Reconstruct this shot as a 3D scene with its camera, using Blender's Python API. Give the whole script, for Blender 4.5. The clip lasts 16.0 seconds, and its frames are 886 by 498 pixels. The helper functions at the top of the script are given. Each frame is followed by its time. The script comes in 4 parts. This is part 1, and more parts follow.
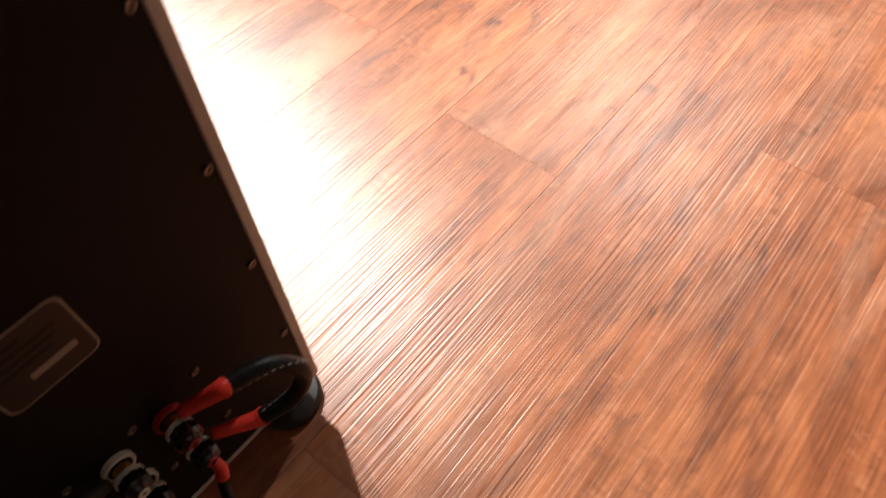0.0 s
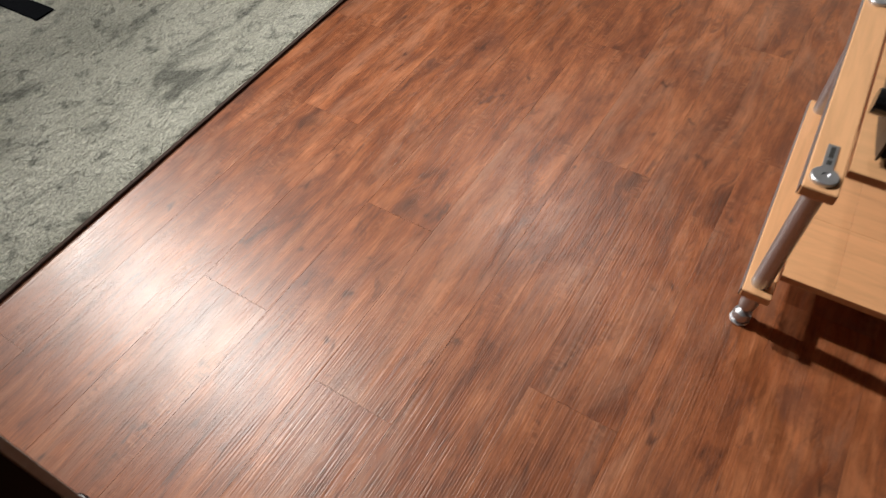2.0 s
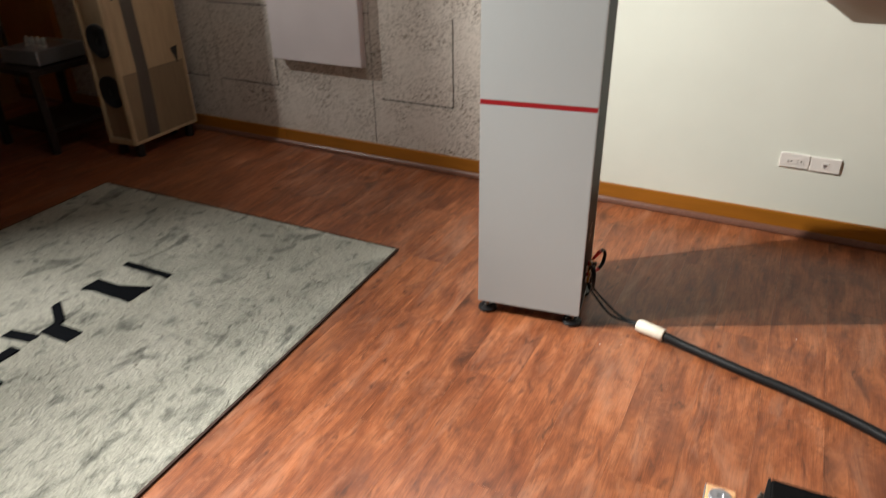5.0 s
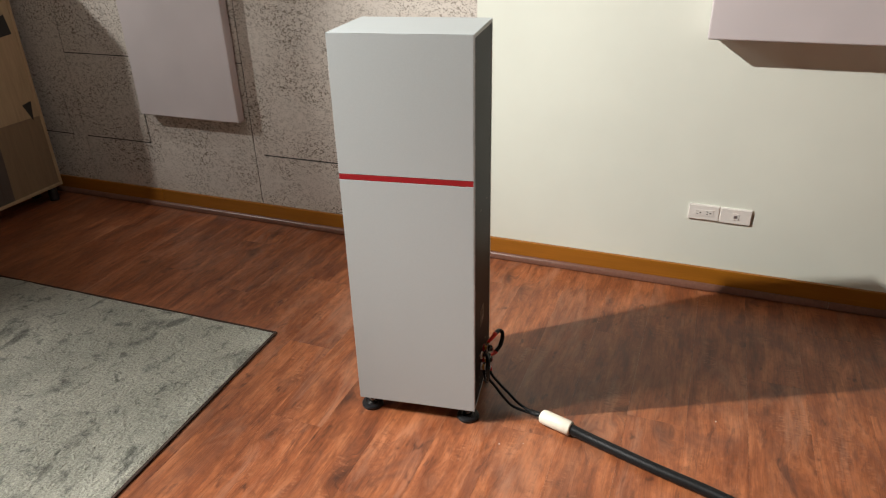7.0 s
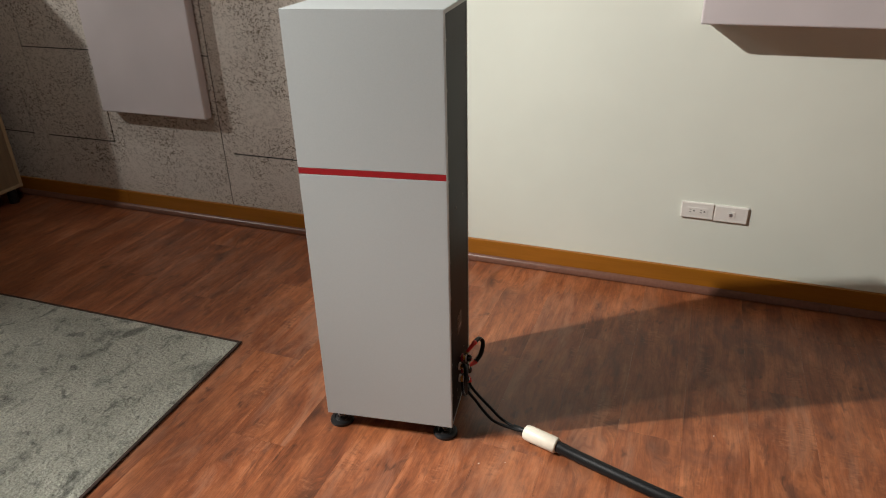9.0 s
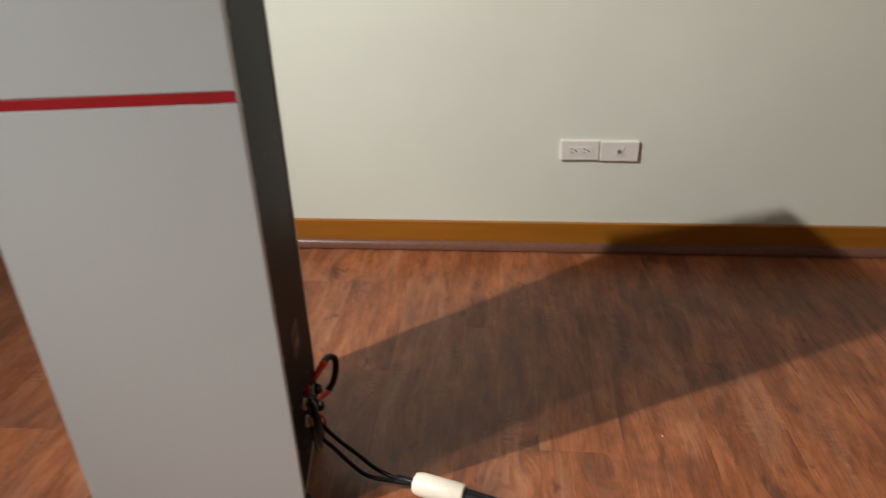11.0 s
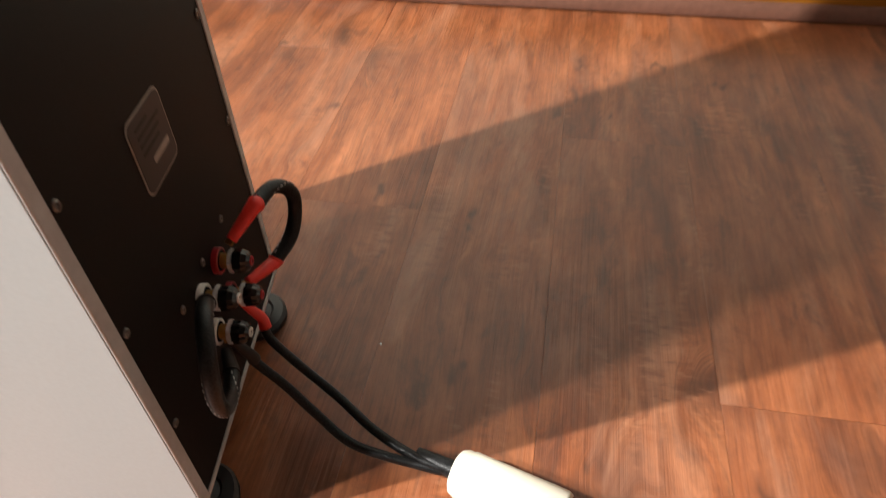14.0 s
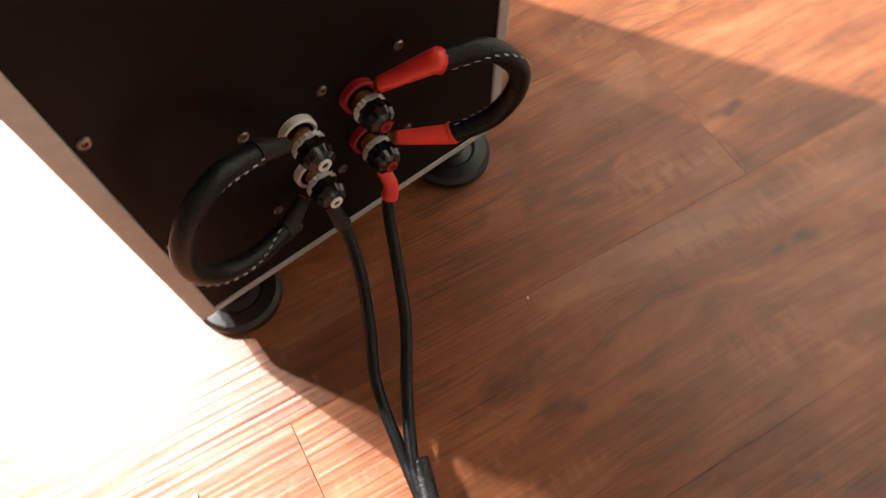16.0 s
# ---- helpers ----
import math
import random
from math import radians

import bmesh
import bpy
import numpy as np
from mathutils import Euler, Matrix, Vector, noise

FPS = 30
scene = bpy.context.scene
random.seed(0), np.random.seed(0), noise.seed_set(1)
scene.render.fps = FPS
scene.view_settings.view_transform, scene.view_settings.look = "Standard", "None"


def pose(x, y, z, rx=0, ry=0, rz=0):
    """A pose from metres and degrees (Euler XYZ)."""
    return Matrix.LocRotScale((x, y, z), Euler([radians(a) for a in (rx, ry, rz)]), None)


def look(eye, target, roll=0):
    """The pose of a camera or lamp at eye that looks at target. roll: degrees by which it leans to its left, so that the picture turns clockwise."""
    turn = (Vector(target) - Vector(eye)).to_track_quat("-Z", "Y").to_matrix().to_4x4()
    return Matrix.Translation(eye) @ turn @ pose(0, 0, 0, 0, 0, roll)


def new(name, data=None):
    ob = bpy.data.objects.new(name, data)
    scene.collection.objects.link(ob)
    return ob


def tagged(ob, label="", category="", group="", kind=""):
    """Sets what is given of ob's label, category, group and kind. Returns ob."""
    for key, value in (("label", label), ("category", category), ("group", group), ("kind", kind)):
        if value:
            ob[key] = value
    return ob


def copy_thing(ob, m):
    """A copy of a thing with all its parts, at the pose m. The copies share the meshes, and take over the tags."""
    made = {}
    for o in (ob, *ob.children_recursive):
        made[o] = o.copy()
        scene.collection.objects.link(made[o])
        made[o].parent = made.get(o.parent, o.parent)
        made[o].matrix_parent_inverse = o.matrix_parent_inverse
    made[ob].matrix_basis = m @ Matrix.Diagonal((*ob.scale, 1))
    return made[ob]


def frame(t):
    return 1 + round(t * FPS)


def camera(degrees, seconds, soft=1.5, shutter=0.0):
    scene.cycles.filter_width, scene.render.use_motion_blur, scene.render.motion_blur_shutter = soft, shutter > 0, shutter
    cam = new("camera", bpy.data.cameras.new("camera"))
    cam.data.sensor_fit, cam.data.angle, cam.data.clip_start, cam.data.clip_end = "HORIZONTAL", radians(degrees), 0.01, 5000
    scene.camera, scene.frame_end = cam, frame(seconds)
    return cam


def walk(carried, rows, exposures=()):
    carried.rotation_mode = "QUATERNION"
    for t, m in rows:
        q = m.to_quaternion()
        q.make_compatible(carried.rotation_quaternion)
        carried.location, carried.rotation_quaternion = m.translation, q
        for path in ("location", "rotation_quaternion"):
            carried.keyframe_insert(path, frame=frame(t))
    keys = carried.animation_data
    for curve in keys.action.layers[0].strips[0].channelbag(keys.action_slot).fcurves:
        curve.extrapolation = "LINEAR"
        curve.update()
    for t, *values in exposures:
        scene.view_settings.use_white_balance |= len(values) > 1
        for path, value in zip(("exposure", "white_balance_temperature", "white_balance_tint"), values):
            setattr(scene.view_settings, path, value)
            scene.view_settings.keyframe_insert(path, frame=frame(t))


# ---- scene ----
cam = camera(66.8, 16.0, 1.05, 0.5)
PATH = [
    (0, (0.235, -0.052, 0.619), (-0.497, 0.796, -1.036), -1.9),
    (0.5, (0.275, -0.003, 0.747), (-0.451, 0.85, -0.91), -2.5),
    (1, (0.293, 0.018, 0.895), (-0.434, 0.908, -0.742), -2.0),
    (1.5, (0.31, 0.033, 1.018), (-0.404, 1.038, -0.557), -1.8),
    (2, (0.352, 0.068, 1.112), (-0.321, 1.115, -0.454), -1.6),
    (2.5, (0.411, 0.142, 1.203), (-0.256, 1.2, -0.358), -1.7),
    (3, (0.457, 0.195, 1.249), (-0.224, 1.299, -0.274), -1.2),
    (3.5, (0.455, 0.212, 1.282), (-0.259, 1.378, -0.177), -1.1),
    (4, (0.429, 0.235, 1.322), (-0.368, 1.535, 0.029), -1.1),
    (4.5, (0.415, 0.333, 1.359), (-0.455, 1.766, 0.268), -1.0),
    (5, (0.397, 0.522, 1.378), (-0.415, 2.074, 0.413), -1.1),
    (5.2, (0.387, 0.589, 1.372), (-0.405, 2.174, 0.444), -1.4),
    (7.5, (0.453, 0.976, 1.395), (-0.202, 2.637, 0.494), -1.2),
    (8, (0.469, 1.005, 1.376), (-0.192, 2.666, 0.478), -1.4),
    (8.2, (0.458, 1.016, 1.372), (-0.192, 2.679, 0.472), -1.3),
    (10.3, (0.318, 1.373, 1.155), (-0.3, 3.066, 0.288), -1.7),
    (10.5, (0.286, 1.443, 1.134), (-0.21, 3.164, 0.243), -1.5),
    (11, (0.258, 1.604, 0.996), (0.091, 3.368, 0.068), -1.5),
    (11.5, (0.226, 1.726, 0.901), (0.165, 3.455, -0.102), -1.7),
    (12, (0.188, 1.872, 0.827), (0.117, 3.599, -0.177), -1.9),
    (12.5, (0.17, 1.964, 0.727), (0.073, 3.693, -0.274), -1.6),
    (13, (0.176, 2.038, 0.681), (-0.0115, 3.711, -0.394), -1.7),
    (13.5, (0.169, 2.144, 0.634), (-0.088, 3.714, -0.573), -1.8),
    (14, (0.161, 2.228, 0.56), (-0.127, 3.646, -0.821), -2.0),
    (14.5, (0.163, 2.289, 0.515), (-0.243, 3.567, -0.968), -2.1),
    (15, (0.167, 2.362, 0.493), (-0.44, 3.376, -1.12), -1.5),
    (15.5, (0.142, 2.44, 0.488), (-0.57, 3.158, -1.237), -1.7),
    (16, (0.141, 2.505, 0.487), (-0.62, 2.908, -1.318), -1.7),
]
EXPOSURES = [(0.0, 0.55), (0.5, 0.1), (1.0, -0.38), (1.5, -0.8), (2.0, -0.8), (2.5, -0.86), (3.5, -0.88), (4.0, -0.85), (4.5, -0.45), (5.0, -0.08), (7.5, -0.1), (8.0, -0.25), (10.5, -0.4), (11.0, -0.35), (11.5, -0.32), (12.0, -0.05), (12.5, 0.04), (13.0, 0.2), (13.5, 0.36), (14.0, 0.6), (15.0, 1.32), (15.5, 1.5), (16.0, 1.36)]
walk(cam, [(t, look(eye, target, roll)) for t, eye, target, roll in PATH], EXPOSURES)

# ---- light: ceiling spots of the listening room, one added wall fill, a weak warm surround ----
world = bpy.data.worlds.new("world")
scene.world = world
world.use_nodes = True
world.node_tree.nodes["Background"].inputs[0].default_value = (1.0, 0.78, 0.58, 1)
world.node_tree.nodes["Background"].inputs[1].default_value = 0.02


def spot(name, place, target, watts, cone=120, blend=0.6, radius=0.045, colour=(1.0, 0.97, 0.92)):
    lamp = bpy.data.lights.new(name, "SPOT")
    lamp.energy, lamp.spot_size, lamp.spot_blend, lamp.shadow_soft_size, lamp.color = watts, radians(cone), blend, radius, colour
    ob = new(name, lamp)
    ob.matrix_world = look(place, target)
    return ob


spot("ceiling_spot", (-1.885, 1.515, 2.565), (0.76, 3.40, 0.32), 620, 62, 1.0, 0.022)
spot("ceiling_spot", (-1.95, 1.10, 2.55), (0.26, 1.10, 0.0), 640, 64, 1.0, 0.05)
spot("ceiling_spot", (-3.15, 1.20, 2.55), (-1.00, 1.00, 0.0), 520, 72, 1.0, 0.05)
# added fill: a weak wash that lifts the rough wall, no known fitting
spot("ceiling_spot", (-1.40, 2.60, 2.62), (-1.70, 3.50, 1.4), 32, 95, 1.0)
spot("ceiling_spot", (-3.93, 1.83, 2.60), (-1.80, 3.5, 1.15), 185, 56, 1.0)
spot("ceiling_spot", (-0.80, 3.10, 2.65), (0.12, 0.35, 0.0), 150, 44, 1.0, 0.035)


# ---- materials ----
def mat(name):
    m = bpy.data.materials.new(name)
    m.use_nodes = True
    return m, m.node_tree.nodes, m.node_tree.links, m.node_tree.nodes["Principled BSDF"]


def node(nodes, kind, **values):
    n = nodes.new("ShaderNode" + kind)
    for key, value in values.items():
        setattr(n, key, value)
    return n


def ramp(nodes, stops):
    r = nodes.new("ShaderNodeValToRGB")
    e = r.color_ramp.elements
    while len(e) < len(stops):
        e.new(0.5)
    for el, (p, c) in zip(e, stops):
        el.position = p
        el.color = (*c, 1) if len(c) == 3 else c
    return r


def noise_tex(nodes, links, co, scale, detail=4, rough=0.55, distort=0.0):
    n = nodes.new("ShaderNodeTexNoise")
    n.inputs["Scale"].default_value = scale
    n.inputs["Detail"].default_value = detail
    n.inputs["Roughness"].default_value = rough
    n.inputs["Distortion"].default_value = distort
    links.new(co, n.inputs["Vector"])
    return n.outputs["Fac"]


def mapped(nodes, links, co, scale, place=None):
    m = nodes.new("ShaderNodeMapping")
    m.inputs["Scale"].default_value = scale
    links.new(co, m.inputs["Vector"])
    if place is not None:
        links.new(place, m.inputs["Location"])
    return m.outputs["Vector"]


def mix(nodes, links, fac, a, b, blend="MIX"):
    m = nodes.new("ShaderNodeMix")
    m.data_type, m.blend_type = "RGBA", blend
    for socket, value in ((m.inputs[0], fac), (m.inputs[6], a), (m.inputs[7], b)):
        if isinstance(value, (int, float)):
            socket.default_value = value
        elif isinstance(value, tuple):
            socket.default_value = (*value, 1)
        else:
            links.new(value, socket)
    return m.outputs[2]


def bump(nodes, links, bsdf, height, strength, distance):
    b = nodes.new("ShaderNodeBump")
    b.inputs["Strength"].default_value = strength
    b.inputs["Distance"].default_value = distance
    links.new(height, b.inputs["Height"])
    links.new(b.outputs["Normal"], bsdf.inputs["Normal"])


def simple(name, colour, rough=0.5, metal=0.0, grain=60.0, amount=0.12, relief=0.05, distance=0.0005, stains=3.0, gloss=0.5):
    """A plain surface with fine grain, broad stains and slight relief."""
    m, n, l, b = mat(name)
    co = n.new("ShaderNodeTexCoord").outputs["Object"]
    fine = noise_tex(n, l, co, grain, 6, 0.6)
    broad = noise_tex(n, l, co, stains, 3, 0.5)
    dark = tuple(c * (1 - amount) for c in colour)
    light = tuple(min(1, c * (1 + amount * 0.6)) for c in colour)
    r1 = ramp(n, ((0.3, dark), (0.7, light)))
    l.new(fine, r1.inputs[0])
    r2 = ramp(n, ((0.35, (1 - amount,) * 3), (0.65, (1, 1, 1))))
    l.new(broad, r2.inputs[0])
    l.new(mix(n, l, 1.0, r1.outputs[0], r2.outputs[0], "MULTIPLY"), b.inputs["Base Color"])
    mr = node(n, "MapRange")
    mr.inputs["To Min"].default_value, mr.inputs["To Max"].default_value = max(0.02, rough - 0.06), min(1, rough + 0.06)
    l.new(broad, mr.inputs["Value"])
    l.new(mr.outputs[0], b.inputs["Roughness"])
    b.inputs["Metallic"].default_value = metal
    b.inputs["Specular IOR Level"].default_value = gloss
    if relief:
        bump(n, l, b, fine, relief, distance)
    return m


def floor_wood():
    """Reddish planks: grain that bends round knots, grey-brown smudges, brushed ridges and short saw marks."""
    m, n, l, b = mat("floor_wood")
    co = n.new("ShaderNodeTexCoord").outputs["Object"]
    rnd = n.new("ShaderNodeObjectInfo").outputs["Random"]
    off = node(n, "CombineXYZ")
    for i, k in enumerate((53.0, 131.0, 17.0)):
        k_node = node(n, "Math", operation="MULTIPLY")
        l.new(rnd, k_node.inputs[0])
        k_node.inputs[1].default_value = k
        l.new(k_node.outputs[0], off.inputs[i])

    def layer(col, value, stops, colour):
        r = ramp(n, tuple((p, (v,) * 3) for p, v in stops))
        l.new(value, r.inputs[0])
        return mix(n, l, r.outputs[0], col, colour)

    def tint(col, value, fac, stops):
        r = ramp(n, tuple((p, (v, v * 0.985, v * 0.97)) for p, v in stops))
        l.new(value, r.inputs[0])
        return mix(n, l, fac, col, r.outputs[0], "MULTIPLY")

    # knots, and the sideways push that they give to the grain
    half = mapped(n, l, co, (1.0, 0.42, 1.0), off.outputs[0])
    knot = n.new("ShaderNodeTexVoronoi")
    knot.inputs["Scale"].default_value = 6.0
    l.new(mix(n, l, 0.10, half, noise_out(n, l, half, 14.0)), knot.inputs["Vector"])
    push = ramp(n, ((0.02, (0.040, 0.040, 0.040)), (0.30, (0, 0, 0))))
    push.color_ramp.interpolation = "EASE"
    l.new(knot.outputs["Distance"], push.inputs[0])
    sway = noise_tex(n, l, mapped(n, l, co, (1.0, 0.5, 1.0), off.outputs[0]), 5.0, 3, 0.5)
    sway_k = node(n, "Math", operation="MULTIPLY_ADD")
    l.new(sway, sway_k.inputs[0])
    sway_k.inputs[1].default_value = 0.045
    l.new(push.outputs[0], sway_k.inputs[2])
    shove = node(n, "CombineXYZ")
    l.new(sway_k.outputs[0], shove.inputs[0])
    bent = node(n, "VectorMath", operation="ADD")
    l.new(co, bent.inputs[0])
    l.new(shove.outputs[0], bent.inputs[1])
    bent = bent.outputs[0]

    wide = mapped(n, l, bent, (1.0, 0.22, 1.0), off.outputs[0])
    fine = mapped(n, l, bent, (1.0, 0.035, 1.0), off.outputs[0])
    body = noise_tex(n, l, wide, 18.0, 7, 0.66, 0.3)
    r = ramp(n, ((0.30, (0.145, 0.042, 0.016)), (0.43, (0.225, 0.069, 0.026)), (0.55, (0.305, 0.102, 0.040)), (0.69, (0.410, 0.156, 0.069))))
    l.new(body, r.inputs[0])
    col = tint(r.outputs[0], noise_tex(n, l, fine, 75.0, 6, 0.66, 0.4), 0.40, ((0.32, 0.50), (0.48, 1.0), (0.66, 1.28)))
    col = tint(col, noise_tex(n, l, fine, 260.0, 3, 0.6, 0.2), 0.48, ((0.34, 0.62), (0.5, 1.0), (0.64, 1.16)))
    col = tint(col, noise_tex(n, l, mapped(n, l, co, (1.0, 0.55, 1.0), off.outputs[0]), 38.0, 6, 0.70, 0.5), 0.6, ((0.34, 0.66), (0.50, 1.0), (0.66, 1.20)))
    # broad grey-brown smudges, small dark flecks and pale worn patches
    soft = mapped(n, l, co, (1.0, 0.50, 1.0), off.outputs[0])
    col = layer(col, noise_tex(n, l, soft, 6.0, 7, 0.66, 0.9), ((0.50, 0.0), (0.70, 0.70)), (0.125, 0.047, 0.028))
    col = layer(col, noise_tex(n, l, mapped(n, l, bent, (1.0, 0.30, 1.0), off.outputs[0]), 26.0, 6, 0.66, 0.8), ((0.56, 0.0), (0.67, 0.52)), (0.074, 0.029, 0.019))
    col = layer(col, noise_tex(n, l, wide, 8.0, 7, 0.68, 0.8), ((0.52, 0.0), (0.70, 0.42)), (0.48, 0.25, 0.155))
    col = layer(col, knot.outputs["Distance"], ((0.025, 0.90), (0.075, 0.55), (0.17, 0.16), (0.27, 0.0)), (0.048, 0.018, 0.011))
    fleck = n.new("ShaderNodeTexVoronoi")
    fleck.inputs["Scale"].default_value = 15.0
    l.new(mix(n, l, 0.10, mapped(n, l, co, (1.0, 0.55, 1.0), off.outputs[0]), noise_out(n, l, half, 30.0)), fleck.inputs["Vector"])
    rf = ramp(n, ((0.06, (0.75, 0.75, 0.75)), (0.15, (0.25, 0.25, 0.25)), (0.24, (0, 0, 0))))
    l.new(fleck.outputs["Distance"], rf.inputs[0])
    pick = ramp(n, ((0.52, (0, 0, 0)), (0.57, (1, 1, 1))))
    l.new(fleck.outputs["Color"], pick.inputs[0])
    col = mix(n, l, mix(n, l, 1.0, rf.outputs[0], pick.outputs[0], "MULTIPLY"), col, (0.070, 0.025, 0.014))
    tone = node(n, "MapRange")
    tone.inputs["To Min"].default_value, tone.inputs["To Max"].default_value = 0.94, 1.06
    l.new(rnd, tone.inputs["Value"])
    col = mix(n, l, 1.0, col, tone.outputs[0], "MULTIPLY")
    # short saw marks across the grain, in patches
    saw = noise_tex(n, l, mapped(n, l, co, (0.40, 1.0, 1.0), off.outputs[0]), 130.0, 2, 0.5, 0.15)
    where = noise_tex(n, l, mapped(n, l, co, (1.0, 0.30, 1.0), off.outputs[0]), 16.0, 3, 0.55)
    rw = ramp(n, ((0.56, (0, 0, 0)), (0.64, (1, 1, 1))))
    l.new(where, rw.inputs[0])
    for lo, hi, deep, colour in ((0.54, 0.68, 0.42, (0.110, 0.040, 0.020)), (0.46, 0.33, 0.26, (0.47, 0.215, 0.115))):
        stops = ((lo, 0.0), (hi, deep)) if lo < hi else ((hi, deep), (lo, 0.0))
        rsaw = ramp(n, tuple((p, (v,) * 3) for p, v in stops))
        l.new(saw, rsaw.inputs[0])
        col = mix(n, l, mix(n, l, 1.0, rw.outputs[0], rsaw.outputs[0], "MULTIPLY"), col, colour)
    l.new(col, b.inputs["Base Color"])
    rr = node(n, "MapRange")
    rr.inputs["To Min"].default_value, rr.inputs["To Max"].default_value = 0.29, 0.42
    l.new(noise_tex(n, l, soft, 9.0, 4, 0.6), rr.inputs["Value"])
    l.new(rr.outputs[0], b.inputs["Roughness"])
    b.inputs["Specular IOR Level"].default_value = 0.58
    ridges = noise_tex(n, l, mapped(n, l, co, (1.0, 0.016, 1.0), off.outputs[0]), 330.0, 2, 0.5, 0.2)
    bump(n, l, b, ridges, 0.7, 0.0010)
    return m


def noise_out(nodes, links, co, scale):
    n = nodes.new("ShaderNodeTexNoise")
    n.inputs["Scale"].default_value = scale
    links.new(co, n.inputs["Vector"])
    return n.outputs["Color"]


def light_wood(name, colour, along=(0.12, 1.0, 1.0), strips=False):
    """Pale laminated wood; strips: glued staves that differ in tone."""
    m, n, l, b = mat(name)
    co = n.new("ShaderNodeTexCoord").outputs["Object"]
    g = noise_tex(n, l, mapped(n, l, co, along), 55.0, 6, 0.6, 0.5)
    dark = tuple(c * 0.82 for c in colour)
    r = ramp(n, ((0.3, dark), (0.62, colour)))
    l.new(g, r.inputs[0])
    col = r.outputs[0]
    if strips:
        tone = node(n, "MapRange")
        tone.inputs["To Min"].default_value, tone.inputs["To Max"].default_value = 0.58, 1.05
        l.new(n.new("ShaderNodeObjectInfo").outputs["Random"], tone.inputs["Value"])
        col = mix(n, l, 1.0, col, tone.outputs[0], "MULTIPLY")
    l.new(col, b.inputs["Base Color"])
    b.inputs["Roughness"].default_value = 0.38
    bump(n, l, b, g, 0.08, 0.0004)
    return m


def rug_pile():
    m, n, l, b = mat("rug_pile")
    co = n.new("ShaderNodeTexCoord").outputs["Object"]
    big = noise_tex(n, l, co, 2.6, 3, 0.55, 0.5)
    r = ramp(n, ((0.34, (0.45, 0.45, 0.372)), (0.50, (0.57, 0.567, 0.474)), (0.66, (0.66, 0.655, 0.556))))
    l.new(big, r.inputs[0])
    col = r.outputs[0]
    turned = node(n, "Mapping")
    turned.inputs["Rotation"].default_value = (0, 0, 0.7)
    turned.inputs["Scale"].default_value = (1.0, 0.45, 1.0)
    l.new(co, turned.inputs["Vector"])
    height = None
    for vec, scale, lo, hi, depth in ((turned.outputs[0], 9.0, 0.56, 0.67, 0.76), (co, 20.0, 0.565, 0.68, 0.66), (co, 5.0, 0.55, 0.75, 0.40), (co, 48.0, 0.58, 0.72, 0.30)):
        marks = noise_tex(n, l, vec, scale, 4, 0.60, 0.45)
        rm = ramp(n, ((lo, (0, 0, 0)), (hi, (depth,) * 3)))
        l.new(marks, rm.inputs[0])
        col = mix(n, l, rm.outputs[0], col, (0.085, 0.092, 0.073))
        height = height or marks
    fibre = noise_tex(n, l, co, 150.0, 5, 0.68)
    rf = ramp(n, ((0.32, (0.50, 0.50, 0.50)), (0.68, (1.22, 1.22, 1.22))))
    l.new(fibre, rf.inputs[0])
    l.new(mix(n, l, 1.0, col, rf.outputs[0], "MULTIPLY"), b.inputs["Base Color"])
    b.inputs["Roughness"].default_value = 0.95
    b.inputs["Sheen Weight"].default_value = 0.15
    lumps = noise_tex(n, l, co, 32.0, 4, 0.62, 0.6)
    add = node(n, "Math", operation="SUBTRACT")
    l.new(fibre, add.inputs[0])
    l.new(height, add.inputs[1])
    both = node(n, "Math", operation="MULTIPLY_ADD")
    l.new(lumps, both.inputs[0])
    both.inputs[1].default_value = 2.8
    l.new(add.outputs[0], both.inputs[2])
    bump(n, l, b, both.outputs[0], 0.9, 0.013)
    return m


def plaster(name, colour, pits):
    """Painted wall; pits: the rough open-pored board, the pores' shade put into the colour."""
    m, n, l, b = mat(name)
    co = n.new("ShaderNodeTexCoord").outputs["Object"]
    broad = noise_tex(n, l, co, 2.2, 4, 0.55)
    r = ramp(n, ((0.3, tuple(c * 0.93 for c in colour)), (0.7, colour)))
    l.new(broad, r.inputs[0])
    col = r.outputs[0]
    if pits:
        squeezed = mapped(n, l, co, (1.0, 1.0, 1.25))
        worms = noise_tex(n, l, squeezed, 72.0, 4, 0.60, 1.6)
        where = noise_tex(n, l, co, 4.5, 3, 0.5)
        rw = ramp(n, ((0.34, (0.30, 0.30, 0.30)), (0.60, (1, 1, 1))))
        l.new(where, rw.inputs[0])
        rp = ramp(n, ((0.430, (1, 1, 1)), (0.475, (0, 0, 0))))
        l.new(worms, rp.inputs[0])
        f = node(n, "Math", operation="MULTIPLY")
        l.new(rp.outputs[0], f.inputs[0])
        l.new(rw.outputs[0], f.inputs[1])
        # shade inside the pores, mixed into the base colour
        col = mix(n, l, f.outputs[0], col, tuple(c * k for c, k in zip(colour, (0.27, 0.24, 0.20))))
        inv = node(n, "Math", operation="SUBTRACT")
        inv.inputs[0].default_value = 1.0
        l.new(f.outputs[0], inv.inputs[1])
        bump(n, l, b, inv.outputs[0], 0.6, 0.002)
    else:
        bump(n, l, b, noise_tex(n, l, co, 140.0, 4, 0.6), 0.12, 0.0008)
    l.new(col, b.inputs["Base Color"])
    b.inputs["Roughness"].default_value = 0.75
    return m


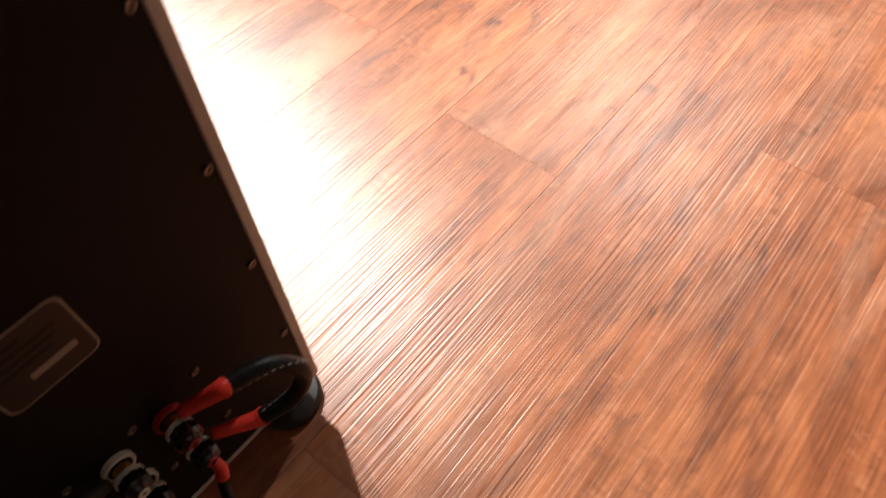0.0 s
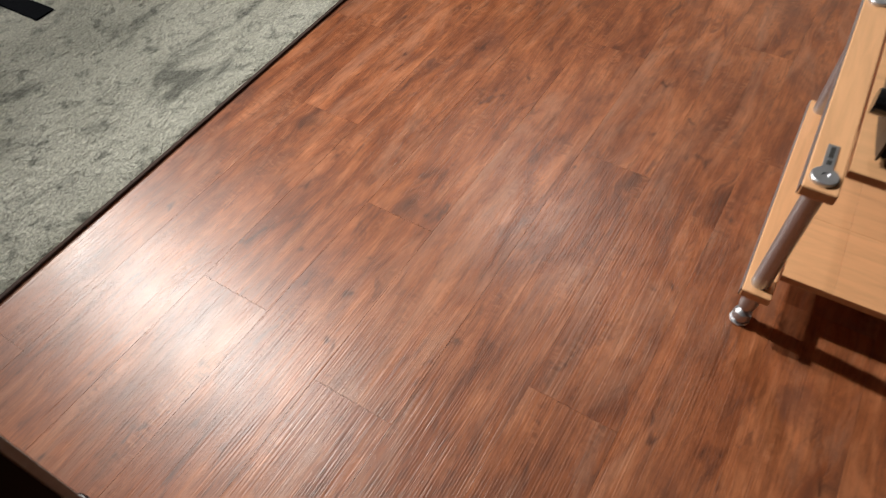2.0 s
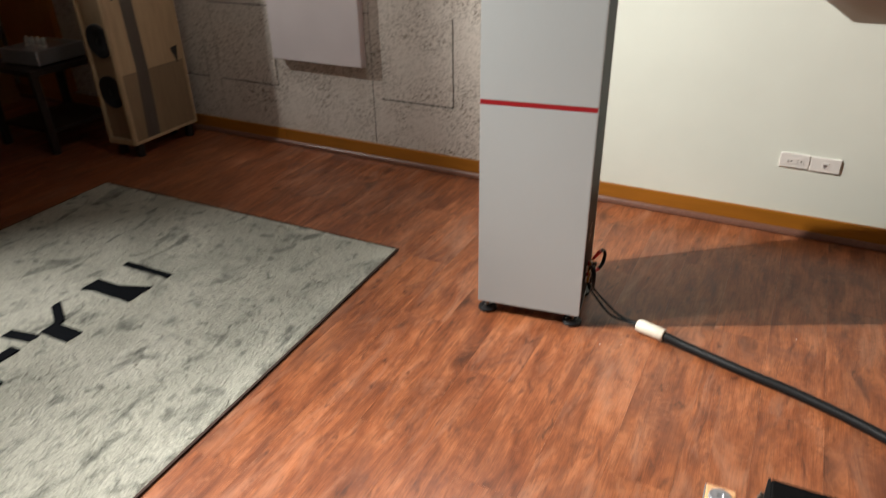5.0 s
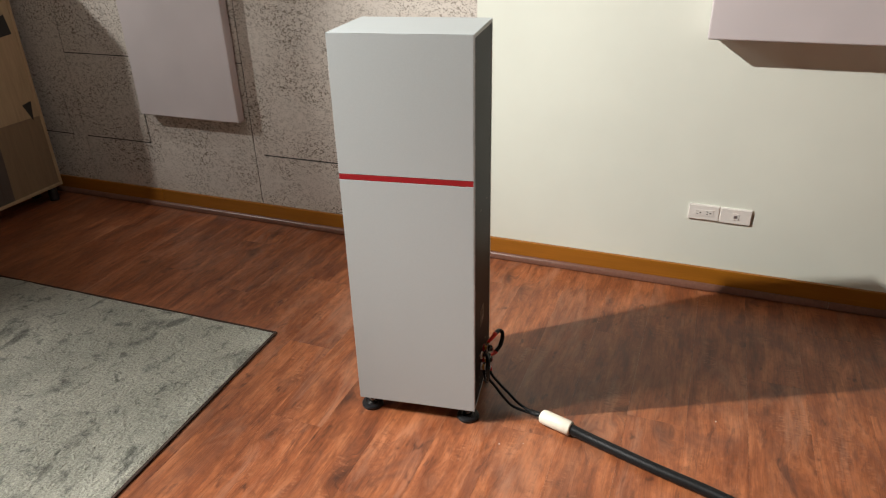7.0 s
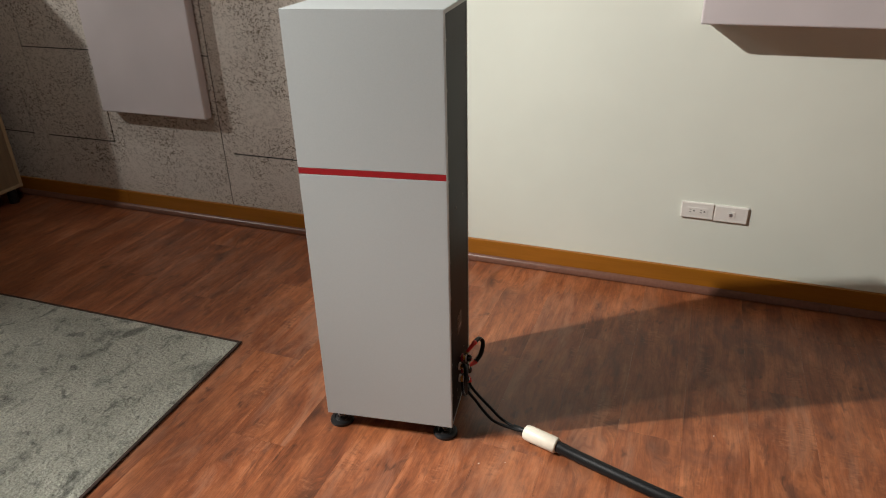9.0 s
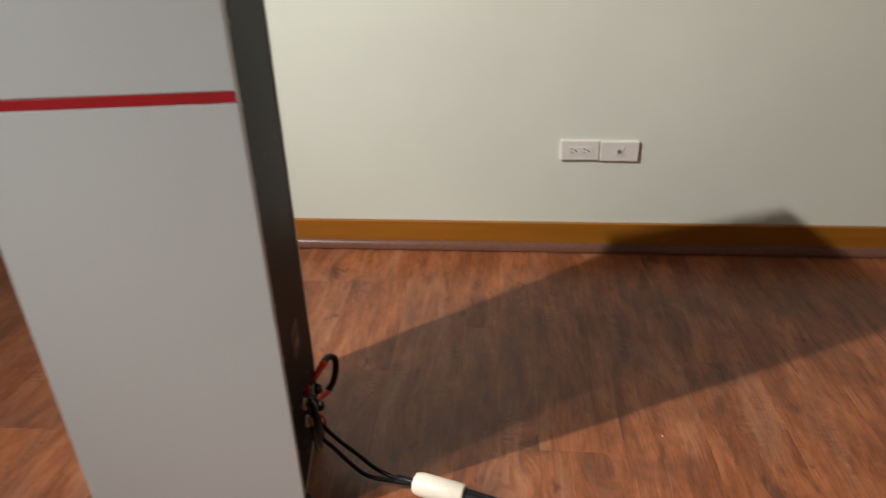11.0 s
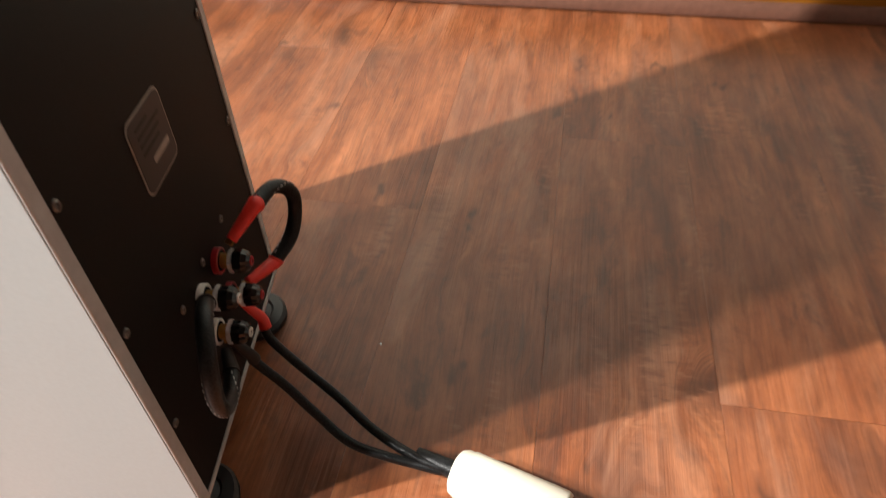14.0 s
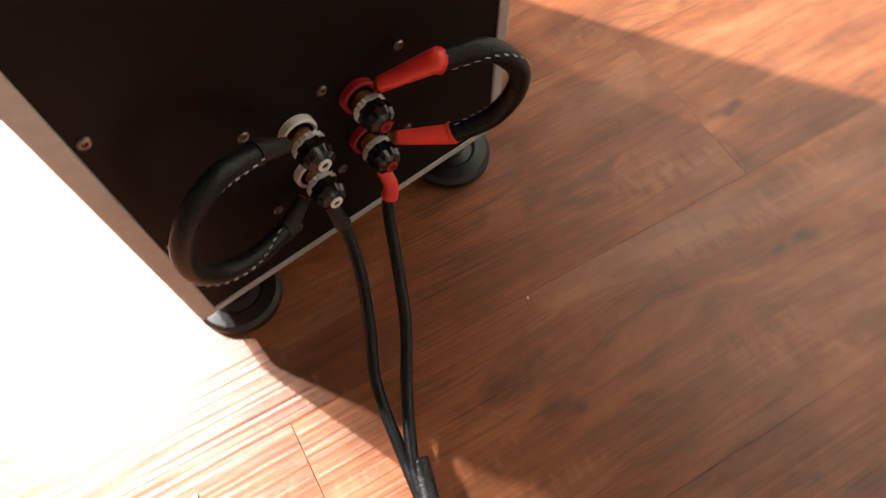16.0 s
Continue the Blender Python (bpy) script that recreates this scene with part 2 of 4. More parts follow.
def braid(name, colour, fleck):
    m, n, l, b = mat(name)
    co = n.new("ShaderNodeTexCoord").outputs["Object"]
    w = node(n, "TexVoronoi")
    w.inputs["Scale"].default_value = 620.0
    l.new(co, w.inputs["Vector"])
    r = ramp(n, ((0.2, colour), (0.75, fleck)))
    l.new(w.outputs["Distance"], r.inputs[0])
    l.new(r.outputs[0], b.inputs["Base Color"])
    b.inputs["Roughness"].default_value = 0.42
    b.inputs["Specular IOR Level"].default_value = 0.24
    bump(n, l, b, w.outputs["Distance"], 0.28, 0.0006)
    return m


M = dict(
    floor=floor_wood(),
    subfloor=simple("subfloor", (0.03, 0.015, 0.01), 0.8),
    wall=plaster("wall_paint", (0.765, 0.795, 0.704), False),
    board=plaster("porous_board", (0.69, 0.635, 0.57), True),
    # greys of the unseen ceiling and walls, set to hold down bounced light
    ceiling=plaster("ceiling_bounce_grey", (0.46, 0.455, 0.44), False),
    shade=plaster("wall_bounce_grey", (0.45, 0.445, 0.43), False),
    base=light_wood("stained_skirting", (0.36, 0.135, 0.012), (0.06, 1.0, 1.0)),
    shoe=simple("skirting_shoe", (0.20, 0.092, 0.062), 0.33, 0.0, 80, 0.15, 0.02),
    panel=simple("panel_cloth", (0.64, 0.585, 0.59), 0.9, 0.0, 500, 0.10, 0.3, 0.0006),
    plate=simple("switch_plastic", (0.80, 0.77, 0.72), 0.3, 0.0, 90, 0.03, 0.0),
    dark=simple("dark_slot", (0.03, 0.028, 0.025), 0.6),
    rug=rug_pile(),
    letter=simple("black_pile", (0.006, 0.007, 0.009), 0.95, 0.0, 300, 0.4, 0.5, 0.003, 3.0, 0.05),
    binding=simple("rug_binding", (0.055, 0.030, 0.022), 0.9, 0.0, 200, 0.3, 0.4, 0.002),
    white=simple("white_lacquer", (0.455, 0.497, 0.503), 0.42, 0.0, 300, 0.035, 0.04, 0.0004, 1.6),
    alu=simple("brushed_edge", (0.43, 0.425, 0.415), 0.45, 0.2, 120, 0.10, 0.05),
    red=simple("red_band", (0.33, 0.010, 0.016), 0.35, 0.0, 60, 0.08, 0.0),
    black=simple("black_panel", (0.0058, 0.0046, 0.0038), 0.55, 0.0, 260, 0.25, 0.08, 0.0003, 3.0, 0.14),
    amp_black=simple("amplifier_black", (0.0034, 0.0036, 0.0038), 0.62, 0.0, 400, 0.25, 0.10, 0.0003, 3.0, 0.08),
    front=simple("dark_front", (0.06, 0.062, 0.065), 0.33, 0.9, 200, 0.15, 0.03),
    rubber=simple("rubber", (0.009, 0.009, 0.010), 0.38, 0.0, 150, 0.3, 0.1),
    steel=simple("steel", (0.55, 0.52, 0.48), 0.25, 1.0, 120, 0.10, 0.02),
    knurl=simple("knurled_silver", (0.84, 0.83, 0.81), 0.34, 0.25, 300, 0.15, 0.1),
    screw=simple("dull_screw", (0.24, 0.22, 0.20), 0.36, 1.0, 120, 0.2, 0.02),
    silver=simple("satin_silver", (0.52, 0.53, 0.56), 0.38, 0.85, 150, 0.08, 0.03),
    gold=simple("gold", (0.62, 0.34, 0.10), 0.34, 1.0, 120, 0.15, 0.02),
    gloss=simple("gloss_black", (0.008, 0.008, 0.009), 0.16, 0.0, 100, 0.2, 0.0),
    ringw=simple("white_ring", (0.72, 0.70, 0.66), 0.35, 0.0, 100, 0.05, 0.0),
    shrink=simple("red_shrink", (0.82, 0.040, 0.028), 0.38, 0.0, 120, 0.12, 0.15, 0.0008, 40.0),
    clear=simple("smoked_shrink", (0.030, 0.026, 0.024), 0.5, 0.0, 120, 0.2, 0.1, 0.0005, 3.0, 0.15),
    braid=braid("black_braid", (0.0016, 0.0017, 0.0018), (0.013, 0.0137, 0.0145)),
    sleeve=simple("ivory_sleeve", (0.78, 0.72, 0.60), 0.42, 0.0, 90, 0.05, 0.08, 0.0006, 30.0),
    thread=simple("white_thread", (0.42, 0.42, 0.42), 0.7),
    label_dark=simple("label_foil", (0.012, 0.0075, 0.006), 0.45, 0.0, 200, 0.2, 0.0),
    label_edge=simple("label_edge", (0.30, 0.265, 0.235), 0.40, 0.3, 200, 0.1, 0.0),
    beech=light_wood("beech_bar", (0.80, 0.435, 0.215), (1.0, 0.10, 1.0)),
    beech_shelf=light_wood("beech_stave", (0.92, 0.50, 0.245), (0.12, 1.0, 1.0), True),
    oak=light_wood("pale_plywood", (0.48, 0.34, 0.20), (1.0, 1.0, 0.12)),
    walnut=light_wood("brown_plywood", (0.27, 0.185, 0.11), (1.0, 1.0, 0.10)),
    inlay=light_wood("grey_inlay", (0.105, 0.085, 0.070), (1.0, 1.0, 0.10)),
    darkwood=light_wood("dark_table_wood", (0.035, 0.022, 0.016)),
    cone=simple("woofer_cone", (0.012, 0.012, 0.013), 0.6, 0.0, 90, 0.3, 0.1),
    shelfwood=light_wood("shelf_wood", (0.30, 0.16, 0.06)),
    door=light_wood("orange_door", (0.42, 0.16, 0.035), (1.0, 1.0, 0.1)),
    spines=simple("disc_spines", (0.09, 0.085, 0.085), 0.6, 0.0, 60, 0.5, 0.1),
    glass=simple("valve_glass", (0.55, 0.53, 0.50), 0.12, 0.3, 50, 0.1, 0.0),
)


# ---- mesh helpers ----
def link_mesh(name, bm, material, parent=None, smooth=False):
    me = bpy.data.meshes.new(name)
    bm.to_mesh(me)
    bm.free()
    me.materials.append(material)
    if smooth:
        for p in me.polygons:
            p.use_smooth = True
    ob = new(name, me)
    if parent is not None:
        ob.parent = parent
    return ob


def part(name, bm, material, parent, label="", smooth=False):
    ob = link_mesh(name, bm, material, parent, smooth)
    return tagged(ob, label)


def box(x0, x1, y0, y1, z0, z1, bevel=0.0, segments=2, bm=None):
    fresh = bmesh.new()
    bmesh.ops.create_cube(fresh, size=1.0)
    bmesh.ops.scale(fresh, vec=(x1 - x0, y1 - y0, z1 - z0), verts=fresh.verts)
    bmesh.ops.translate(fresh, vec=((x0 + x1) / 2, (y0 + y1) / 2, (z0 + z1) / 2), verts=fresh.verts)
    if bevel:
        bmesh.ops.bevel(fresh, geom=fresh.edges[:], offset=bevel, segments=segments, affect="EDGES", profile=0.5)
    return merged(bm, fresh)


def merged(bm, fresh):
    if bm is None:
        return fresh
    me = bpy.data.meshes.new("tmp")
    fresh.to_mesh(me)
    fresh.free()
    bm.from_mesh(me)
    bpy.data.meshes.remove(me)
    return bm


def lathe(profile, axis="z", sides=28, at=(0, 0, 0), bm=None, flutes=0, depth=0.0):
    """Turned form: profile rows of (radius, height) along the axis."""
    fresh = bmesh.new()
    rings = []
    for r, h in profile:
        ring = []
        for i in range(sides):
            a = 2 * math.pi * i / sides
            rad = r * (1 - depth * (0.5 + 0.5 * math.cos(flutes * a))) if flutes else r
            p = (rad * math.cos(a), rad * math.sin(a), h)
            if axis == "x":
                p = (p[2], p[0], p[1])
            elif axis == "y":
                p = (p[1], p[2], p[0])
            ring.append(fresh.verts.new((p[0] + at[0], p[1] + at[1], p[2] + at[2])))
        rings.append(ring)
    for a, b in zip(rings, rings[1:]):
        for i in range(sides):
            fresh.faces.new((a[i], a[(i + 1) % sides], b[(i + 1) % sides], b[i]))
    fresh.faces.new(rings[0][::-1])
    fresh.faces.new(rings[-1])
    bmesh.ops.recalc_face_normals(fresh, faces=fresh.faces[:])
    return merged(bm, fresh)


def smooth_line(points, steps=8):
    """Catmull-Rom through the points."""
    p = [Vector(q) for q in points]
    p = [2 * p[0] - p[1]] + p + [2 * p[-1] - p[-2]]
    out = []
    for i in range(1, len(p) - 2):
        for k in range(steps):
            t = k / steps
            a, b, c, d = p[i - 1], p[i], p[i + 1], p[i + 2]
            out.append(0.5 * (2 * b + (c - a) * t + (2 * a - 5 * b + 4 * c - d) * t * t + (3 * b - a - 3 * c + d) * t ** 3))
    out.append(p[-2])
    return out


def tube(points, radius, sides=12, steps=8, radii=None, bm=None):
    line = smooth_line(points, steps)
    fresh = bmesh.new()
    rings, up = [], Vector((0.13, 0.21, 0.97))
    for i, q in enumerate(line):
        d = (line[min(i + 1, len(line) - 1)] - line[max(i - 1, 0)]).normalized()
        side = d.cross(up).normalized() if abs(d.dot(up)) < 0.995 else d.cross(Vector((1, 0, 0))).normalized()
        top = side.cross(d).normalized()
        up = top
        f = i / (len(line) - 1)
        r = radius if radii is None else radii[0] + (radii[1] - radii[0]) * f
        rings.append([fresh.verts.new(q + (side * math.cos(a) + top * math.sin(a)) * r) for a in (2 * math.pi * k / sides for k in range(sides))])
    for a, b in zip(rings, rings[1:]):
        for k in range(sides):
            fresh.faces.new((a[k], a[(k + 1) % sides], b[(k + 1) % sides], b[k]))
    fresh.faces.new(rings[0][::-1])
    fresh.faces.new(rings[-1])
    bmesh.ops.recalc_face_normals(fresh, faces=fresh.faces[:])
    return merged(bm, fresh)


def empty(name, place=(0, 0, 0), turn=0.0):
    ob = new(name)
    ob.matrix_basis = pose(*place, 0, 0, turn)
    return ob


def outline(points, z0, z1, bm=None):
    """A flat plate of any outline between two heights."""
    fresh = bmesh.new()
    low = [fresh.verts.new((x, y, z0)) for x, y in points]
    high = [fresh.verts.new((x, y, z1)) for x, y in points]
    fresh.faces.new(low[::-1])
    fresh.faces.new(high)
    for i in range(len(points)):
        j = (i + 1) % len(points)
        fresh.faces.new((low[i], low[j], high[j], high[i]))
    bmesh.ops.recalc_face_normals(fresh, faces=fresh.faces[:])
    return merged(bm, fresh)


# ---- the room ----
X0, X1, Y0, Y1, TOP = -6.2, 2.6, -1.6, 3.515, 2.70
SPLIT = -0.435
floor = tagged(link_mesh("floor", box(X0 - 0.1, X1 + 0.1, Y0 - 0.1, Y1 + 0.1, -0.12, -0.0075), M["subfloor"]), "reddish brown wood plank floor with knots and a satin finish", "floor", kind="structure")
# unseen ceiling and walls that close the room; their grey limits the bounce
ceiling = tagged(link_mesh("ceiling", box(X0 - 0.1, X1 + 0.1, Y0 - 0.1, Y1 + 0.1, TOP, TOP + 0.1), M["ceiling"]), "plain unseen ceiling of the listening room, grey to curb bounced light", "ceiling", kind="structure")
wall_south = tagged(link_mesh("wall_south", box(X0, X1, Y0 - 0.1, Y0, -0.1, TOP), M["shade"]), "plain unseen wall behind the loudspeakers, grey to curb bounced light", "wall", kind="structure")
wall_east = tagged(link_mesh("wall_east", box(X1, X1 + 0.1, Y0 - 0.1, Y1 + 0.1, -0.1, TOP), M["shade"]), "plain unseen end wall of the room, grey to curb bounced light", "wall", kind="structure")
wall_west = tagged(link_mesh("wall_west", box(X0 - 0.1, X0, Y0 - 0.1, Y1 + 0.1, -0.1, TOP), M["shade"]), "plain unseen far end wall, grey to curb bounced light", "wall", kind="structure")
wall_north = tagged(link_mesh("wall_north", box(SPLIT, X1, Y1, Y1 + 0.12, -0.1, TOP), M["wall"]), "smooth cream painted wall behind the loudspeaker", "wall", kind="structure")

# the rough left half: porous boards with cut slots and butt joints
rough = tagged(link_mesh("wall_north_rough", box(X0, SPLIT, Y1 + 0.004, Y1 + 0.12, -0.1, TOP), M["dark"]), "pale grey porous board wall with cut slots and open joints", "wall", kind="structure")


def board(x0, x1, z0, z1):
    part("panel", box(x0, x1, Y1, Y1 + 0.02, z0, z1, 0.0012, 1), M["board"], rough)


def slotted(x0, x1, z0, z1, sx0, sx1, sz0, sz1):
    """A board with an L-shaped slot: level at sz0 from sx0 to sx1, upright at sx1 up to sz1."""
    g = 0.007
    bm = bmesh.new()
    box(x0, x1, Y1, Y1 + 0.02, z0, sz0, 0, 1, bm)
    box(x0, sx0, Y1, Y1 + 0.02, sz0, sz1, 0, 1, bm)
    box(sx0, sx1 - g, Y1, Y1 + 0.02, sz0 + g, sz1, 0, 1, bm)
    box(sx1, x1, Y1, Y1 + 0.02, sz0, sz1, 0, 1, bm)
    box(x0, x1, Y1, Y1 + 0.02, sz1, z1, 0, 1, bm)
    part("panel", bm, M["board"], rough)


J = 0.0025
slotted(-1.572 + J, SPLIT, 0.0, TOP, -1.522, -1.090, 0.348, 0.79)
slotted(-2.663 + J, -1.572 - J, 0.0, 0.786 - J, -2.655, -2.215, 0.344, 0.53)
board(-2.663 + J, -1.572 - J, 0.786 + J, TOP)
slotted(-3.70 + J, -2.663 - J, 0.0, TOP, -3.30, -2.75, 0.345, 0.565)
board(-4.80 + J, -3.70 - J, 0.0, TOP)
board(X0, -4.80 - J, 0.0, TOP)

# skirting: stained board with a round-nosed shoe
skirting = tagged(empty("baseboard"), "orange-brown stained skirting board with a glossy shoe moulding", "skirting", kind="structure")
for a, b in ((X0, -2.2), (-2.2, 1.75), (1.75, X1)):
    part("board", box(a + 0.0008, b - 0.0008, Y1 - 0.015, Y1 - 0.0005, 0.001, 0.095, 0.002, 2), M["base"], skirting)
for a, b in ((X0, -2.8), (-2.8, -0.75), (-0.75, 0.98), (0.98, X1)):
    bm = bmesh.new()
    prof = [(0.0, 0.0)] + [(0.016 * math.cos(k * math.pi / 12), 0.026 * math.sin(k * math.pi / 12)) for k in range(7)]
    lo = [bm.verts.new((a + 0.0008, Y1 - 0.0155 - u, 0.0035 + w)) for u, w in prof]
    hi = [bm.verts.new((b - 0.0008, Y1 - 0.0155 - u, 0.0035 + w)) for u, w in prof]
    bm.faces.new(lo)
    bm.faces.new(hi[::-1])
    for i in range(len(prof)):
        j = (i + 1) % len(prof)
        bm.faces.new((lo[i], hi[i], hi[j], lo[j]))
    bmesh.ops.recalc_face_normals(bm, faces=bm.faces[:])
    part("shoe_moulding", bm, M["shoe"], skirting, "glossy brown shoe moulding", smooth=False)


# ---- wall fittings ----
def rounded(x0, x1, z0, z1, r, y0, y1, n=5):
    pts = []
    for cx, cz, s in ((x1 - r, z1 - r, 0), (x0 + r, z1 - r, 1), (x0 + r, z0 + r, 2), (x1 - r, z0 + r, 3)):
        for k in range(n + 1):
            a = (s + k / n) * math.pi / 2
            pts.append((cx + r * math.cos(a), cz + r * math.sin(a)))
    bm = outline(pts, 0, 1)
    for v in bm.verts:
        v.co = Vector((v.co.x, y0 if v.co.z < 0.5 else y1, v.co.y))
    bmesh.ops.recalc_face_normals(bm, faces=bm.faces[:])
    return bm


def wall_plate(name, x, z, label):
    """A plate 11 cm wide on the wall, its middle at x and z."""
    ob = tagged(empty(name, (x, Y1, z)), label, "wall socket", "wall plates")
    bm = rounded(-0.0566, 0.0566, -0.031, 0.031, 0.004, -0.009, 0.0)
    bmesh.ops.bevel(bm, geom=[e for e in bm.edges if all(v.co.y < -0.008 for v in e.verts)], offset=0.003, segments=3, affect="EDGES")
    part("cover_plate", bm, M["plate"], ob)
    return ob


socket = wall_plate("wall_socket", 0.4885, 0.3285, "white double power socket plate on cream wall")
part("socket_insert", rounded(-0.034, 0.034, -0.012, 0.012, 0.002, -0.0105, -0.008), M["plate"], socket)
for sx in (-0.018, 0.018):
    bm = bmesh.new()
    box(sx - 0.009, sx - 0.002, -0.0112, -0.0100, 0.004, 0.0062, 0, 1, bm)
    box(sx - 0.009, sx - 0.002, -0.0112, -0.0100, -0.0062, -0.004, 0, 1, bm)
    lathe([(0.0028, -0.0112), (0.0028, -0.0100)], "y", 12, (sx + 0.006, 0, 0), bm)
    part("socket_slots", bm, M["dark"], socket)
jack = wall_plate("wall_jack", 0.6025, 0.3260, "white data jack plate beside the power socket")
part("jack_frame", rounded(-0.012, 0.012, -0.013, 0.013, 0.002, -0.0105, -0.008), M["plate"], jack)
part("jack_opening", box(-0.006, 0.006, -0.0115, -0.0100, -0.007, 0.006, 0.0008, 1), M["silver"], jack, "grey jack opening")


def acoustic_panel(x0, x1, z0, z1, y0, y1, label):
    ob = tagged(empty("acoustic_panel", ((x0 + x1) / 2, y1, z0)), label, "acoustic panel", "acoustic panels")
    w, h, d = x1 - x0, z1 - z0, y1 - y0
    part("cloth_front", box(-w / 2, w / 2, -d, -0.012, 0, h, 0.006, 3), M["panel"], ob, smooth=False)
    part("back_board", box(-w / 2 + 0.02, w / 2 - 0.02, -0.0118, 0.0, 0.02, h - 0.02, 0.001, 1), M["dark"], ob)
    return ob


acoustic_panel(-2.180, -1.594, 0.518, 1.73, 3.455, Y1, "lilac-grey cloth acoustic panel hung on porous wall")
acoustic_panel(0.409, 1.66, 0.991, 1.63, 3.385, Y1, "thick lilac-grey cloth acoustic panel on cream wall")


# ---- the rug ----
def rug():
    ob = tagged(empty("rug", (-0.934, 2.645, 0.0), 2.55), "worn grey-green pile rug with crushed marks and black lettering bars", "rug")
    w, length = 1.755, 2.85
    bm = bmesh.new()
    nx, ny = 150, 240
    grid = []
    for j in range(ny + 1):
        row = []
        for i in range(nx + 1):
            x, y = -w + w * i / nx, -length + length * j / ny
            edge = min(-x, x + w, -y, y + length)
            z = 0.0125 + 0.0022 * noise.fractal(Vector((x * 9, y * 7, 0.3)), 0.9, 2.0, 4) + 0.0012 * noise.noise(Vector((x * 60, y * 60, 1.7)))
            z = max(0.004, z) * min(1.0, 0.35 + edge / 0.012)
            wob = 0.003 * noise.noise(Vector((x * 6, y * 6, 5.0))) if edge < 0.02 else 0.0
            row.append(bm.verts.new((x + wob, y + wob - 0.028 * x, z)))
        grid.append(row)
    for j in range(ny):
        for i in range(nx):
            bm.faces.new((grid[j][i], grid[j][i + 1], grid[j + 1][i + 1], grid[j + 1][i]))
    part("pile_surface", bm, M["rug"], ob, smooth=True)
    for x0, x1, y0, y1 in ((-0.004, 0.007, -length - 0.007, 0.007), (-w - 0.007, -w + 0.004, -length - 0.007, 0.007), (-w + 0.004, -0.004, -0.004, 0.007), (-w + 0.004, -0.004, -length - 0.007, -length + 0.004)):
        bm = box(x0, x1, y0, y1, 0.0005, 0.0085, 0.003, 2)
        for v in bm.verts:
            v.co.y -= 0.028 * v.co.x
        part("edge_binding", bm, M["binding"], ob, "dark brown stitched edge binding")
    return ob


rug_ob = rug()


inlay_count = [0]


def inlay(points, parent):
    """A black pile shape set into the rug, by its outline in the rug's own plane."""
    inlay_count[0] += 1
    part("black_inlay", outline([(x, y - 0.028 * x) for x, y in points], 0.010, 0.0165 + 0.0006 * (inlay_count[0] % 3)), M["letter"], parent, "black pile inlay")


# lettering drawn as plain bars: for each, the stretch along the rug and across it
TEXT_X0, TEXT_X1 = -0.965, -0.725
def bar(y0, y1, x0=TEXT_X0, x1=TEXT_X1, lean=0.0):
    inlay([(x0, y0 + lean), (x1, y0), (x1, y1), (x0, y1 + lean)], rug_ob)


# ---- the loudspeakers ----
def binding_post(parent, u, z, red):
    post = part("binding_post", lathe([(0.0058, -0.001), (0.0058, 0.0035), (0.0064, 0.0040), (0.0064, 0.0118)], "x", 20, (0, u, z)), M["gold"], parent, "gold threaded binding post", smooth=False)
    ring = M["red"] if red else M["ringw"]
    part("base_ring", lathe([(0.0114, -0.0005), (0.0114, 0.0040), (0.0108, 0.0046), (0.0094, 0.0046), (0.0090, 0.0030)], "x", 32, (0, u, z)), ring, post, "red insulating ring" if red else "white insulating ring")
    part("washer", lathe([(0.0086, 0.0), (0.0086, 0.0042), (0.0066, 0.0046)], "x", 24, (0, u, z)), M["amp_black"], post, "black insulating washer")
    part("knurled_ring", lathe([(0.0082, 0.0116), (0.0104, 0.0119), (0.0104, 0.0146), (0.0082, 0.0150)], "x", 72, (0, u, z), None, 18, 0.11), M["knurl"], post, "silver knurled ring")
    part("cap", lathe([(0.0086, 0.0151), (0.0102, 0.0158), (0.0102, 0.0225), (0.0086, 0.0268), (0.0054, 0.0288)], "x", 45, (0, u, z), None, 9, 0.13), M["gloss"], post, "glossy black fluted cap")
    part("end_hole", lathe([(0.0022, 0.0280), (0.0022, 0.0292), (0.0003, 0.0292)], "x", 16, (0, u, z)), M["dark"], post, "dark plug hole")
    part("end_ring", lathe([(0.0041, 0.0284), (0.0041, 0.0300), (0.0024, 0.0302), (0.0024, 0.0290)], "x", 24, (0, u, z)), ring, post)
    return post


def foot(parent, x, y):
    ob = part("foot", lathe([(0.0325, 0.0), (0.0338, 0.002), (0.0338, 0.008), (0.0308, 0.0122), (0.021, 0.0140), (0.0185, 0.0118), (0.0125, 0.0145)], "z", 32, (x, y, 0)), M["rubber"], parent, "round black rubber foot")
    part("stem", lathe([(0.0105, 0.0147), (0.0105, 0.021), (0.007, 0.022), (0.007, 0.0432)], "z", 18, (x, y, 0)), M["steel"], ob, "steel stem")


DEPTH, WIDTH, LOW, HIGH, B0, B1, EDGE = 0.361, 0.2628, 0.0475, 1.139, 0.7670, 0.7835, -0.0026


